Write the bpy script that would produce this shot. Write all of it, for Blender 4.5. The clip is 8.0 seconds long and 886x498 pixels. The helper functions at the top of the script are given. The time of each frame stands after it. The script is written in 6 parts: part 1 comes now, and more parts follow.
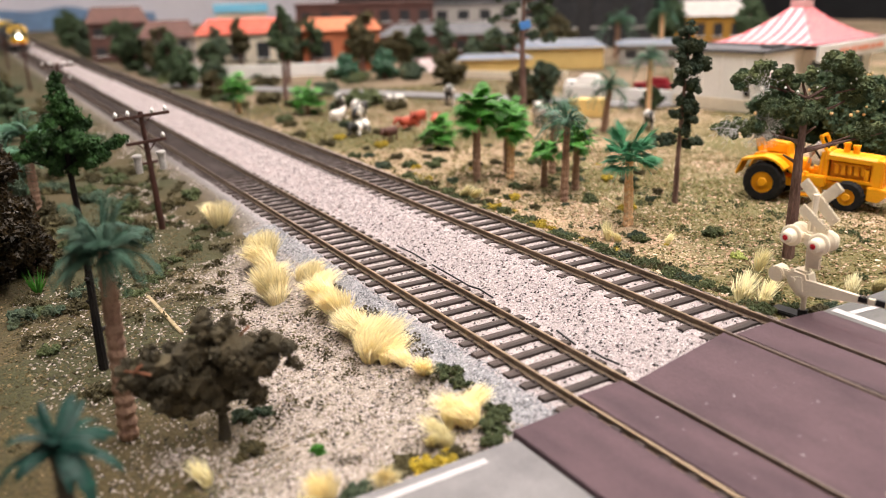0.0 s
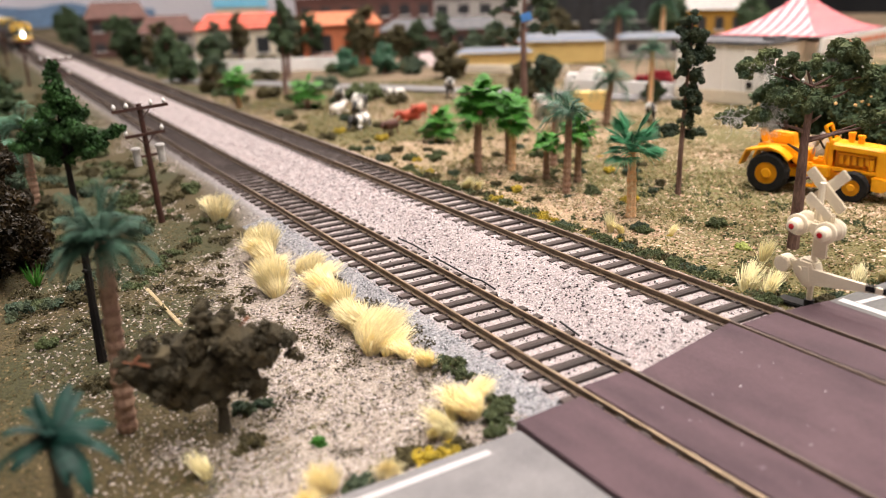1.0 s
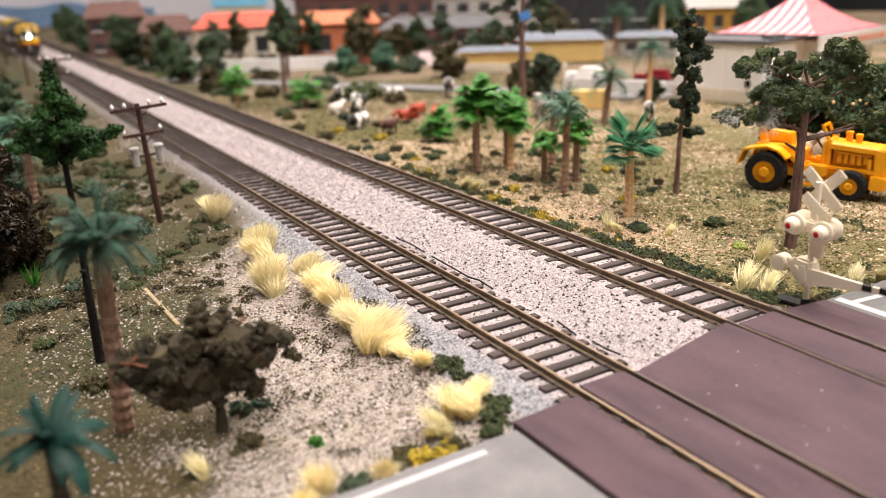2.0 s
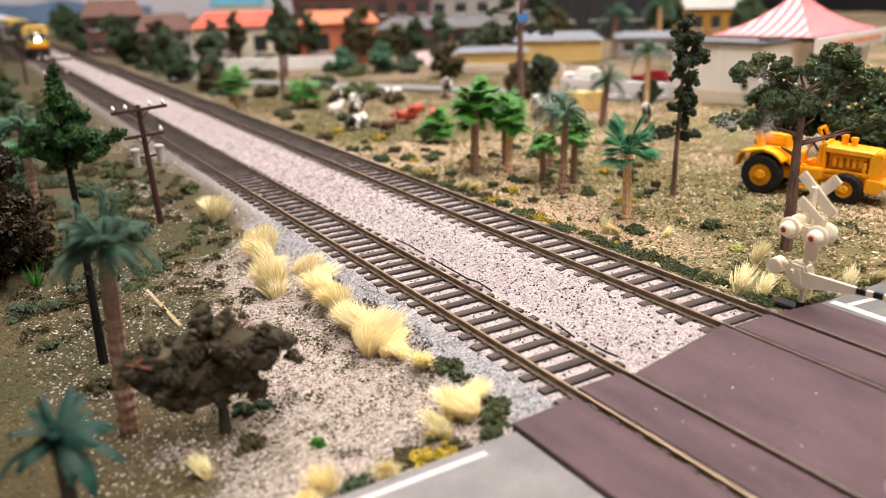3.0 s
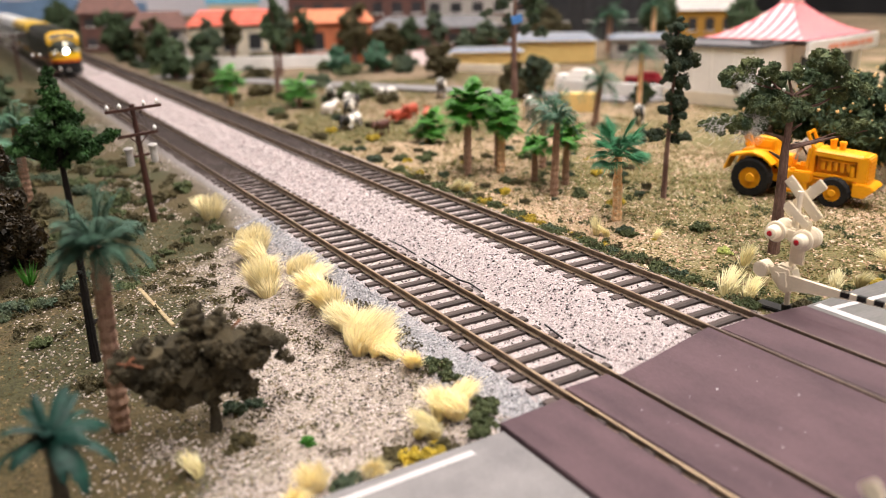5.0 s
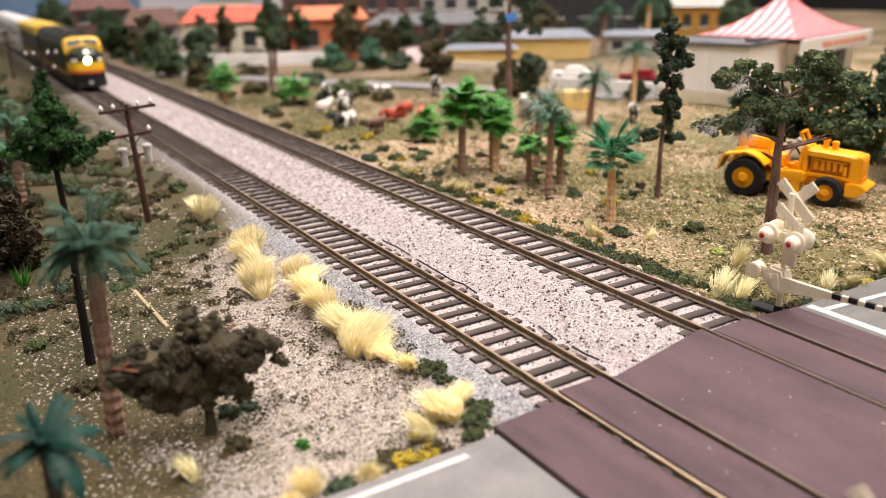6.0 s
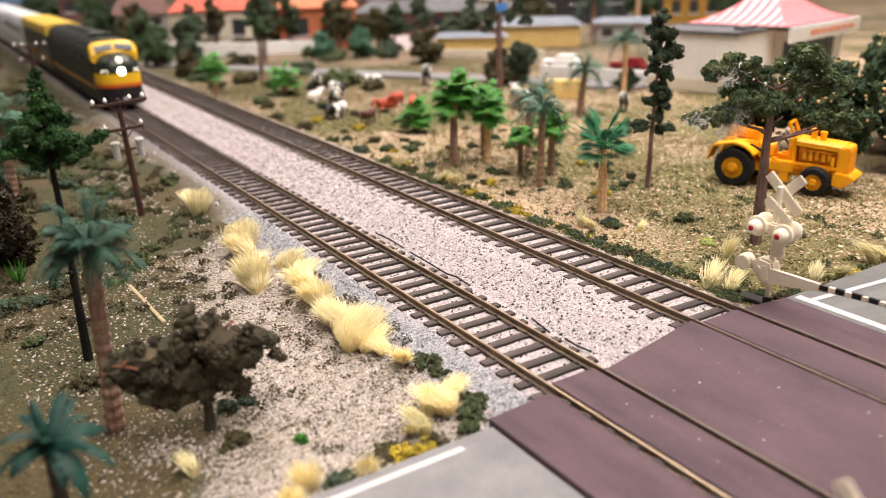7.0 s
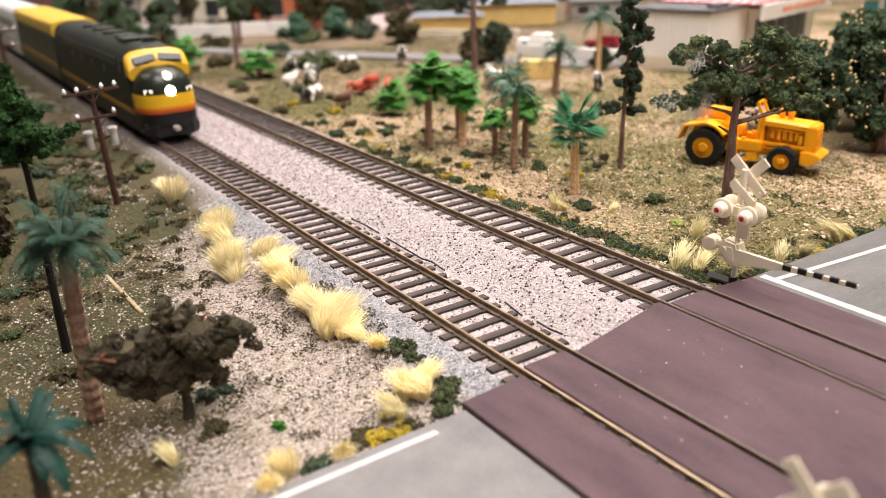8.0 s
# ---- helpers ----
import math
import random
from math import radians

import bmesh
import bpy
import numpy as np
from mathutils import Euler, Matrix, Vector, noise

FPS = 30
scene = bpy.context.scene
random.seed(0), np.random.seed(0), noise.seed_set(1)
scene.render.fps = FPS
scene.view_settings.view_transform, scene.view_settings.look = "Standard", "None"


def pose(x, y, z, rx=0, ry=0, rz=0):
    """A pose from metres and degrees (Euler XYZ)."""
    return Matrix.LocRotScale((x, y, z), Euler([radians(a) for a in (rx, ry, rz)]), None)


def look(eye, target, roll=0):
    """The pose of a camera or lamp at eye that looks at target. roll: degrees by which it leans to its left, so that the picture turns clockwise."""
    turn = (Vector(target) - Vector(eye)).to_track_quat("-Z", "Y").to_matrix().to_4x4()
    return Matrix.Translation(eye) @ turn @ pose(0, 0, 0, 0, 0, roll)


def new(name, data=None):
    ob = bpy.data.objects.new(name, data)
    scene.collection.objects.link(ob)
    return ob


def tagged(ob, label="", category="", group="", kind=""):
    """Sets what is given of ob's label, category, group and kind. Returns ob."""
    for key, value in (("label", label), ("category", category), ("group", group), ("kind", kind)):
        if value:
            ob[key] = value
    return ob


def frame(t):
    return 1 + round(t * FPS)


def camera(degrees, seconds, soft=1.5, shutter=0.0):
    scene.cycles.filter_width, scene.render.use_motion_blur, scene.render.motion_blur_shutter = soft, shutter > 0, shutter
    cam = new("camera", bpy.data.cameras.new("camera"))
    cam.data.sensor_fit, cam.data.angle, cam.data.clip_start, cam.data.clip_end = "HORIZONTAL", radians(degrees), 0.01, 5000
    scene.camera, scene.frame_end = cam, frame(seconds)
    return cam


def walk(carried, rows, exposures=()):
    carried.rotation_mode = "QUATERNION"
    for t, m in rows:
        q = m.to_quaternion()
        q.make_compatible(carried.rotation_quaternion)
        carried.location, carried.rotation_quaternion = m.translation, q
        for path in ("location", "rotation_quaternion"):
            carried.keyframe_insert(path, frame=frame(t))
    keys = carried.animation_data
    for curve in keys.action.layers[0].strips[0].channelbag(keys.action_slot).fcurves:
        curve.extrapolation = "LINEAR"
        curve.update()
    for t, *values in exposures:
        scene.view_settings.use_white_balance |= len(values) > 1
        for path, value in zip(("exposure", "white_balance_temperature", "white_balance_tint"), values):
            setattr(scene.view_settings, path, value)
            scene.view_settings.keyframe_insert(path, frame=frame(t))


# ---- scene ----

U = 0.01                      # lengths below are in centimetres of the model railway
R2X, R2Z = 5.22, 0.58         # the far track: its centre line and the rise of its rails

# ---------------------------------------------------------------- camera
cam = camera(57.75, 8.0, soft=0.8)
cam.data.dof.use_dof = True
cam.data.dof.focus_distance = 0.28
cam.data.dof.aperture_fstop = 12.0
PATH = [
    (0.0, (-12.899, -16.916, 9.828), (-11.932, -15.276, 9.216), -1.5),
    (0.5, (-12.953, -16.705, 9.719), (-11.99, -15.065, 9.102), -1.6),
    (1.0, (-12.824, -16.714, 9.579), (-11.86, -15.075, 8.958), -1.7),
    (1.5, (-12.737, -16.735, 9.568), (-11.775, -15.096, 8.945), -1.8),
    (3.0, (-12.946, -16.915, 9.834), (-11.977, -15.282, 9.206), -1.6),
    (3.5, (-13.043, -17.015, 9.865), (-12.071, -15.385, 9.236), -1.4),
    (4.0, (-13.001, -17.129, 9.901), (-12.026, -15.499, 9.272), -1.3),
    (4.5, (-12.976, -17.148, 9.932), (-11.999, -15.521, 9.303), -1.2),
    (6.0, (-12.923, -17.188, 10.199), (-11.935, -15.572, 9.557), -1.1),
    (6.5, (-13.037, -17.138, 10.375), (-12.044, -15.53, 9.721), -1.2),
    (7.0, (-13.094, -17.296, 10.515), (-12.093, -15.701, 9.841), -1.3),
    (7.5, (-13.04, -17.457, 10.722), (-12.025, -15.883, 10.021), -1.5),
    (8.0, (-13.023, -17.678, 10.896), (-11.995, -16.123, 10.169), -1.8),
]
walk(cam, [(t, look(Vector(e) * U, Vector(a) * U, r)) for t, e, a, r in PATH])

# ---------------------------------------------------------------- light
world = bpy.data.worlds.new("world")
scene.world = world
world.use_nodes = True
world.node_tree.nodes["Background"].inputs[0].default_value = (0.75, 0.72, 0.72, 1)
world.node_tree.nodes["Background"].inputs[1].default_value = 0.03
LAMPS = [(-5, -45, 31), (70, 38, 29), (-70, 150, 3), (65, 150, 14), (190, 90, 14)]
for lx, ly, watts in LAMPS:
    lamp = bpy.data.lights.new("ceiling_light_lamp", "AREA")
    lamp.shape, lamp.size, lamp.size_y, lamp.energy = "RECTANGLE", 0.6, 1.2, watts
    lamp.color = (1.0, 0.9, 0.853)
    ob = new("ceiling_light_lamp", lamp)
    ob.matrix_basis = pose(lx * U, ly * U, 1.56)
scene.view_settings.exposure = 0.0


# ---------------------------------------------------------------- materials
def ramp_node(nt, stops, constant=False):
    n = nt.nodes.new("ShaderNodeValToRGB")
    n.color_ramp.interpolation = "CONSTANT" if constant else "LINEAR"
    while len(n.color_ramp.elements) < len(stops):
        n.color_ramp.elements.new(0.5)
    for el, (p, c) in zip(n.color_ramp.elements, stops):
        el.position, el.color = p, (*c, 1)
    return n


def mat(name, c1, c2=None, size=0.4, fine=0.06, rough=0.75, bump=0.4, metal=0.0, island=0.0, grain=0.25, bands=None,
        glow=0.0, spread=None, attribute=None, coat=0.0, sheen=0.5, stretch=(1, 1, 1), soft=0.15, middle=0.5, thin=0.0):
    """A surface of two colours blotched at `size` cm and grained at `fine` cm. island: lightness change from piece to piece;
    spread: colour stops picked piece by piece; bands: colour stops by height; attribute: a colour layer of the mesh."""
    m = bpy.data.materials.new(name)
    m.use_nodes = True
    nt = m.node_tree
    bsdf = nt.nodes["Principled BSDF"]
    link = nt.links.new
    co = nt.nodes.new("ShaderNodeTexCoord")
    mp = nt.nodes.new("ShaderNodeMapping")
    mp.inputs["Scale"].default_value = stretch
    link(co.outputs["Object"], mp.inputs["Vector"])
    big = nt.nodes.new("ShaderNodeTexNoise")
    big.inputs["Scale"].default_value = 1 / (size * U)
    big.inputs["Detail"].default_value = 3
    small = nt.nodes.new("ShaderNodeTexNoise")
    small.inputs["Scale"].default_value = 1 / (fine * U)
    small.inputs["Detail"].default_value = 4
    link(mp.outputs[0], big.inputs["Vector"])
    link(mp.outputs[0], small.inputs["Vector"])
    c2 = c2 or tuple(v * 0.8 for v in c1)
    if spread:
        geo = nt.nodes.new("ShaderNodeNewGeometry")
        r = ramp_node(nt, spread, True)
        link(geo.outputs["Random Per Island"], r.inputs[0])
        colour = r.outputs[0]
    elif attribute:
        a = nt.nodes.new("ShaderNodeAttribute")
        a.attribute_name = attribute
        colour = a.outputs["Color"]
    elif bands:
        sep = nt.nodes.new("ShaderNodeSeparateXYZ")
        link(co.outputs["Object"], sep.inputs[0])
        mr = nt.nodes.new("ShaderNodeMapRange")
        mr.inputs["From Min"].default_value, mr.inputs["From Max"].default_value = 0, 0.1
        link(sep.outputs["Z"], mr.inputs[0])
        r = ramp_node(nt, [(z / 10, c) for z, c in bands], True)
        link(mr.outputs[0], r.inputs[0])
        colour = r.outputs[0]
    else:
        r = ramp_node(nt, [(middle - soft, c1), (middle + soft, c2)])
        link(big.outputs["Fac"], r.inputs[0])
        colour = r.outputs[0]
    hsv = nt.nodes.new("ShaderNodeHueSaturation")
    link(colour, hsv.inputs["Color"])
    val = nt.nodes.new("ShaderNodeMapRange")
    val.inputs["From Min"].default_value, val.inputs["From Max"].default_value = 0.3, 0.7
    val.inputs["To Min"].default_value, val.inputs["To Max"].default_value = 1 - grain, 1 + grain
    link(small.outputs["Fac"], val.inputs[0])
    value = val.outputs[0]
    if island:
        geo = nt.nodes.new("ShaderNodeNewGeometry")
        info = nt.nodes.new("ShaderNodeObjectInfo")
        add = nt.nodes.new("ShaderNodeMath")
        add.operation = "ADD"
        link(geo.outputs["Random Per Island"], add.inputs[0])
        link(info.outputs["Random"], add.inputs[1])
        mr2 = nt.nodes.new("ShaderNodeMapRange")
        mr2.inputs["From Max"].default_value = 2
        mr2.inputs["To Min"].default_value, mr2.inputs["To Max"].default_value = 1 - island, 1 + island
        link(add.outputs[0], mr2.inputs[0])
        mul = nt.nodes.new("ShaderNodeMath")
        mul.operation = "MULTIPLY"
        link(value, mul.inputs[0])
        link(mr2.outputs[0], mul.inputs[1])
        value = mul.outputs[0]
    link(value, hsv.inputs["Value"])
    link(hsv.outputs[0], bsdf.inputs["Base Color"])
    bsdf.inputs["Roughness"].default_value = rough
    bsdf.inputs["Metallic"].default_value = metal
    bsdf.inputs["Specular IOR Level"].default_value = sheen
    bsdf.inputs["Coat Weight"].default_value = coat
    if bump:
        bp = nt.nodes.new("ShaderNodeBump")
        bp.inputs["Strength"].default_value = bump
        bp.inputs["Distance"].default_value = fine * U
        link(small.outputs["Fac"], bp.inputs["Height"])
        link(bp.outputs[0], bsdf.inputs["Normal"])
    if thin:
        through_light = nt.nodes.new("ShaderNodeBsdfTranslucent")
        mix = nt.nodes.new("ShaderNodeMixShader")
        mix.inputs[0].default_value = thin
        link(hsv.outputs[0], through_light.inputs["Color"])
        link(bsdf.outputs[0], mix.inputs[1])
        link(through_light.outputs[0], mix.inputs[2])
        link(mix.outputs[0], nt.nodes["Material Output"].inputs["Surface"])
    if glow:
        bsdf.inputs["Emission Color"].default_value = (*c1, 1)
        bsdf.inputs["Emission Strength"].default_value = glow
    return m


M = {}
M["ground"] = mat("scenic_ground", (0, 0, 0), attribute="tint", fine=0.09, grain=0.45, bump=0.7, rough=0.95)
STONES = [(0.0, (0.55, 0.49, 0.485)), (0.3, (0.48, 0.425, 0.43)), (0.5, (0.61, 0.545, 0.54)), (0.72, (0.43, 0.37, 0.37)), (0.82, (0.56, 0.44, 0.43)), (0.9, (0.5, 0.47, 0.47)), (0.955, (0.05, 0.042, 0.045))]
M["cinder"] = mat("black_cinder", (0.02, 0.018, 0.018), (0.06, 0.05, 0.05), size=0.3, fine=0.03, grain=0.2, bump=0.2, rough=0.9)
M["ballast"] = mat("ballast_stone", (0, 0, 0), spread=STONES, fine=0.03, grain=0.15, bump=0.2, rough=0.9)
M["greyballast"] = mat("grey_ballast_stone", (0, 0, 0), spread=[(0.0, (0.3, 0.3, 0.32)), (0.3, (0.4, 0.4, 0.42)), (0.6, (0.24, 0.24, 0.25)), (0.8, (0.5, 0.49, 0.5)), (0.94, (0.08, 0.08, 0.09))], fine=0.03, grain=0.15, rough=0.9)
M["gravel"] = mat("gravel_stone", (0, 0, 0), spread=[(0.0, (0.48, 0.415, 0.38)), (0.3, (0.38, 0.32, 0.285)), (0.52, (0.57, 0.5, 0.465)), (0.68, (0.24, 0.19, 0.135)), (0.79, (0.15, 0.135, 0.06)), (0.86, (0.045, 0.04, 0.036))], fine=0.03, grain=0.15, rough=0.9)
M["turf"] = mat("turf_crumb", (0, 0, 0), spread=[(0.0, (0.12, 0.115, 0.034)), (0.25, (0.18, 0.155, 0.054)), (0.5, (0.07, 0.078, 0.024)), (0.68, (0.26, 0.195, 0.085)), (0.86, (0.19, 0.115, 0.058))], fine=0.03, grain=0.2, rough=0.95)
M["earthfleck"] = mat("earth_crumb", (0, 0, 0), spread=[(0.0, (0.085, 0.065, 0.025)), (0.3, (0.14, 0.105, 0.045)), (0.55, (0.05, 0.048, 0.016)), (0.8, (0.24, 0.175, 0.1)), (0.88, (0.09, 0.065, 0.03))], fine=0.03, grain=0.2, rough=0.95)
M["fleck"] = mat("sand_fleck", (0, 0, 0), spread=[(0.0, (0.6, 0.47, 0.34)), (0.3, (0.42, 0.33, 0.2)), (0.5, (0.7, 0.58, 0.45)), (0.7, (0.16, 0.15, 0.06)), (0.85, (0.34, 0.24, 0.14))], fine=0.03, grain=0.1, rough=0.95)
M["chip"] = mat("pink_tan_chip", (0, 0, 0), spread=[(0.0, (0.66, 0.44, 0.32)), (0.35, (0.5, 0.33, 0.22)), (0.6, (0.74, 0.55, 0.42)), (0.8, (0.3, 0.2, 0.12))], fine=0.03, grain=0.12, rough=0.95)
M["rail"] = mat("weathered_rail", (0.25, 0.185, 0.125), (0.17, 0.12, 0.085), size=0.5, rough=0.5, metal=0.3, bump=0.1)
M["railtop"] = mat("shiny_rail_head", (0.45, 0.34, 0.225), (0.3, 0.22, 0.15), size=1.5, rough=0.4, metal=0.85, bump=0.05, grain=0.1)
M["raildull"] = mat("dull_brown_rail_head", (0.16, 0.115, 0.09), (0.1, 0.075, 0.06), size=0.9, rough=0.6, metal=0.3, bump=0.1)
M["tie"] = mat("tie_plastic", (0.028, 0.02, 0.018), (0.095, 0.068, 0.06), size=0.22, fine=0.04, island=0.4, rough=0.8, bump=0.6, stretch=(0.12, 1, 1), soft=0.25, middle=0.55)
M["pad"] = mat("maroon_crossing", (0.054, 0.03, 0.038), (0.108, 0.063, 0.073), size=1.1, fine=0.05, rough=0.85, bump=0.2, grain=0.1, stretch=(1, 0.35, 1), soft=0.22)
M["asphalt"] = mat("grey_road", (0.16, 0.152, 0.156), (0.225, 0.215, 0.216), size=0.8, fine=0.06, rough=0.9, bump=0.2, grain=0.1, soft=0.25)
# road grey for the right side: streaks are wear, extra darkness is painted shade
M["darkroad"] = mat("worn_shaded_road", (0.1, 0.098, 0.095), (0.17, 0.165, 0.16), size=0.9, fine=0.06, rough=0.9, bump=0.15, grain=0.12, stretch=(0.18, 1, 1), soft=0.25)
M["line"] = mat("road_paint", (0.58, 0.55, 0.55), (0.48, 0.46, 0.46), size=0.5, rough=0.8, bump=0.1, grain=0.06)
M["straw"] = mat("straw_fibre", (0.96, 0.88, 0.6), (0.93, 0.82, 0.5), size=0.5, island=0.28, rough=0.7, bump=0, grain=0.08, thin=0.36)
M["pale"] = mat("pale_fibre", (0.9, 0.84, 0.56), (0.8, 0.72, 0.42), size=0.5, island=0.35, rough=0.7, bump=0, grain=0.08, thin=0.34)
M["foam"] = mat("dark_green_foam", (0.035, 0.062, 0.03), (0.055, 0.085, 0.035), size=0.5, fine=0.05, island=0.35, rough=0.95, bump=0.8, grain=0.4)
M["bushfoam"] = mat("mid_green_foam", (0.055, 0.075, 0.03), (0.095, 0.115, 0.045), size=0.3, fine=0.04, island=0.35, rough=0.95, bump=0.8, grain=0.4)
M["foam2"] = mat("grey_green_foam", (0.045, 0.075, 0.05), (0.075, 0.095, 0.05), size=0.6, fine=0.05, island=0.35, rough=0.95, bump=0.8, grain=0.4)
M["pineleaf"] = mat("pine_moss_green", (0.05, 0.085, 0.045), (0.135, 0.155, 0.06), size=0.7, fine=0.05, island=0.4, rough=0.95, bump=0.8, grain=0.4)
M["conifer"] = mat("conifer_green", (0.011, 0.042, 0.007), (0.03, 0.095, 0.016), size=0.5, fine=0.06, island=0.35, rough=0.9, bump=0.6, grain=0.35)
M["olive"] = mat("olive_brown_foam", (0.05, 0.042, 0.017), (0.09, 0.075, 0.03), size=0.5, fine=0.06, island=0.35, rough=0.95, bump=0.8, grain=0.4)
M["lichen"] = mat("brown_lichen", (0.05, 0.042, 0.024), (0.085, 0.066, 0.034), size=0.5, fine=0.06, island=0.35, rough=0.95, bump=0.8, grain=0.35)
M["yellowfoam"] = mat("yellow_foam", (0.5, 0.36, 0.03), (0.3, 0.24, 0.03), size=0.3, fine=0.05, island=0.4, rough=0.95, grain=0.35)
M["limefoam"] = mat("lime_foam", (0.5, 0.55, 0.2), (0.4, 0.45, 0.12), size=0.3, fine=0.05, island=0.2, rough=0.95)
M["bright"] = mat("bright_green_leaf", (0.032, 0.16, 0.011), (0.065, 0.27, 0.02), size=0.4, fine=0.08, island=0.35, rough=0.55, bump=0.2)
M["frond"] = mat("palm_green_plastic", (0.035, 0.17, 0.08), (0.06, 0.25, 0.115), size=0.5, fine=0.1, island=0.3, rough=0.45, bump=0.1)
M["frond2"] = mat("dull_palm_green", (0.03, 0.095, 0.055), (0.045, 0.14, 0.07), size=0.5, fine=0.1, island=0.35, rough=0.5, bump=0.1)
M["frond3"] = mat("blue_green_palm", (0.004, 0.023, 0.018), (0.009, 0.04, 0.03), size=0.5, fine=0.1, island=0.35, sheen=0.2, rough=0.5, bump=0.1)
M["frond4"] = mat("grey_green_palm", (0.03, 0.07, 0.048), (0.06, 0.125, 0.085), size=0.5, fine=0.1, island=0.35, sheen=0.2, rough=0.6, bump=0.1)
M["bramble"] = mat("dark_dry_leaf", (0.012, 0.009, 0.004), (0.045, 0.028, 0.009), size=0.4, fine=0.06, island=0.5, sheen=0.25, rough=0.5, bump=0.3)
M["darkbark"] = mat("dark_olive_bark", (0.04, 0.032, 0.02), (0.06, 0.05, 0.03), size=0.3, fine=0.05, rough=0.9, bump=0.6)
M["bark"] = mat("brown_bark", (0.12, 0.062, 0.05), (0.24, 0.145, 0.12), size=0.3, fine=0.05, rough=0.8, bump=0.8, stretch=(1, 1, 0.3))
M["black_bark"] = mat("black_bark", (0.008, 0.007, 0.007), (0.016, 0.013, 0.011), size=0.3, fine=0.05, sheen=0.2, rough=0.9, bump=0.8, stretch=(1, 1, 0.3))
M["palmbark"] = mat("palm_trunk", (0.3, 0.175, 0.125), (0.38, 0.24, 0.165), size=0.25, fine=0.06, rough=0.8, bump=0.8)
M["tanbark"] = mat("tan_palm_trunk", (0.8, 0.44, 0.2), (0.9, 0.68, 0.44), size=0.2, fine=0.06, rough=0.8, bump=0.8)
M["twig"] = mat("orange_brown_twig", (0.22, 0.085, 0.04), (0.15, 0.06, 0.03), size=0.2, rough=0.8)
M["pole"] = mat("red_brown_pole", (0.05, 0.019, 0.014), (0.075, 0.028, 0.02), size=0.4, fine=0.05, rough=0.6, bump=0.3)
M["insulator"] = mat("clear_white_plastic", (0.85, 0.84, 0.82), (0.78, 0.76, 0.74), rough=0.25, bump=0, grain=0.03)
M["can"] = mat("grey_can", (0.5, 0.48, 0.46), (0.38, 0.36, 0.35), rough=0.5, bump=0.1)
M["cream"] = mat("cream_plastic", (0.95, 0.86, 0.69), (0.92, 0.82, 0.64), size=0.5, rough=0.42, bump=0.05, grain=0.04)
M["black"] = mat("black_plastic", (0.012, 0.012, 0.013), (0.02, 0.02, 0.021), rough=0.55, bump=0.1, sheen=0.3)
M["red"] = mat("red_lens", (0.5, 0.01, 0.02), (0.4, 0.01, 0.02), rough=0.25, bump=0, grain=0.02)
M["carred"] = mat("dark_red_paint", (0.22, 0.012, 0.02), (0.18, 0.01, 0.018), rough=0.35, bump=0, grain=0.03)
M["yellow"] = mat("orange_yellow_plastic", (0.95, 0.43, 0.006), (0.9, 0.38, 0.005), size=0.6, fine=0.08, rough=0.4, bump=0.08, grain=0.05)
M["tyre"] = mat("black_rubber", (0.01, 0.01, 0.01), (0.018, 0.017, 0.017), size=0.2, fine=0.05, sheen=0.25, rough=0.75, bump=0.4)
M["white"] = mat("white_wall", (0.87, 0.85, 0.83), (0.82, 0.8, 0.78), size=2.0, fine=0.2, rough=0.7, bump=0.08, grain=0.04)
M["creamwall"] = mat("cream_stucco", (0.78, 0.7, 0.56), (0.7, 0.62, 0.5), size=1.5, fine=0.15, rough=0.85, grain=0.08)
M["redroof"] = mat("orange_red_tile", (0.6, 0.105, 0.06), (0.5, 0.075, 0.045), size=1.0, fine=0.2, rough=0.7, grain=0.12)
M["orangewall"] = mat("orange_wall", (0.6, 0.19, 0.085), (0.5, 0.15, 0.07), size=1.0, fine=0.2, rough=0.75, grain=0.1)
M["yellowwall"] = mat("yellow_wall", (0.8, 0.58, 0.22), (0.74, 0.52, 0.19), size=1.5, fine=0.2, rough=0.75, grain=0.06)
M["greyroof"] = mat("dark_grey_roof", (0.1, 0.1, 0.11), (0.14, 0.135, 0.14), size=1.0, fine=0.15, rough=0.85, grain=0.12)
M["blueroof"] = mat("pale_blue_grey_roof", (0.15, 0.17, 0.21), (0.19, 0.2, 0.23), size=1.5, fine=0.2, rough=0.6, grain=0.06)
M["brownwall"] = mat("dark_red_brown_wall", (0.1, 0.05, 0.042), (0.14, 0.065, 0.052), size=1.0, fine=0.2, rough=0.8, grain=0.15)
M["greywall"] = mat("grey_wall", (0.36, 0.34, 0.32), (0.44, 0.41, 0.38), size=1.0, fine=0.2, rough=0.8, grain=0.1)
M["ochre"] = mat("ochre_wall", (0.42, 0.22, 0.03), (0.36, 0.19, 0.03), size=1.0, fine=0.2, rough=0.8, grain=0.1)
M["pink"] = mat("faded_red_stripe", (0.8, 0.13, 0.17), (0.72, 0.12, 0.16), size=1.0, rough=0.5, bump=0.05, grain=0.05)
M["pinkpale"] = mat("pale_stripe", (0.83, 0.56, 0.55), (0.8, 0.52, 0.51), size=1.0, rough=0.5, bump=0.05, grain=0.05)
M["coral"] = mat("coral_lettering", (0.85, 0.36, 0.25), (0.8, 0.33, 0.22), rough=0.6, bump=0)
M["glass"] = mat("dark_window", (0.02, 0.022, 0.026), (0.035, 0.035, 0.04), size=1, rough=0.35, bump=0, grain=0.05)
M["teal"] = mat("teal_panel", (0.04, 0.2, 0.22), (0.05, 0.25, 0.27), rough=0.5, bump=0)
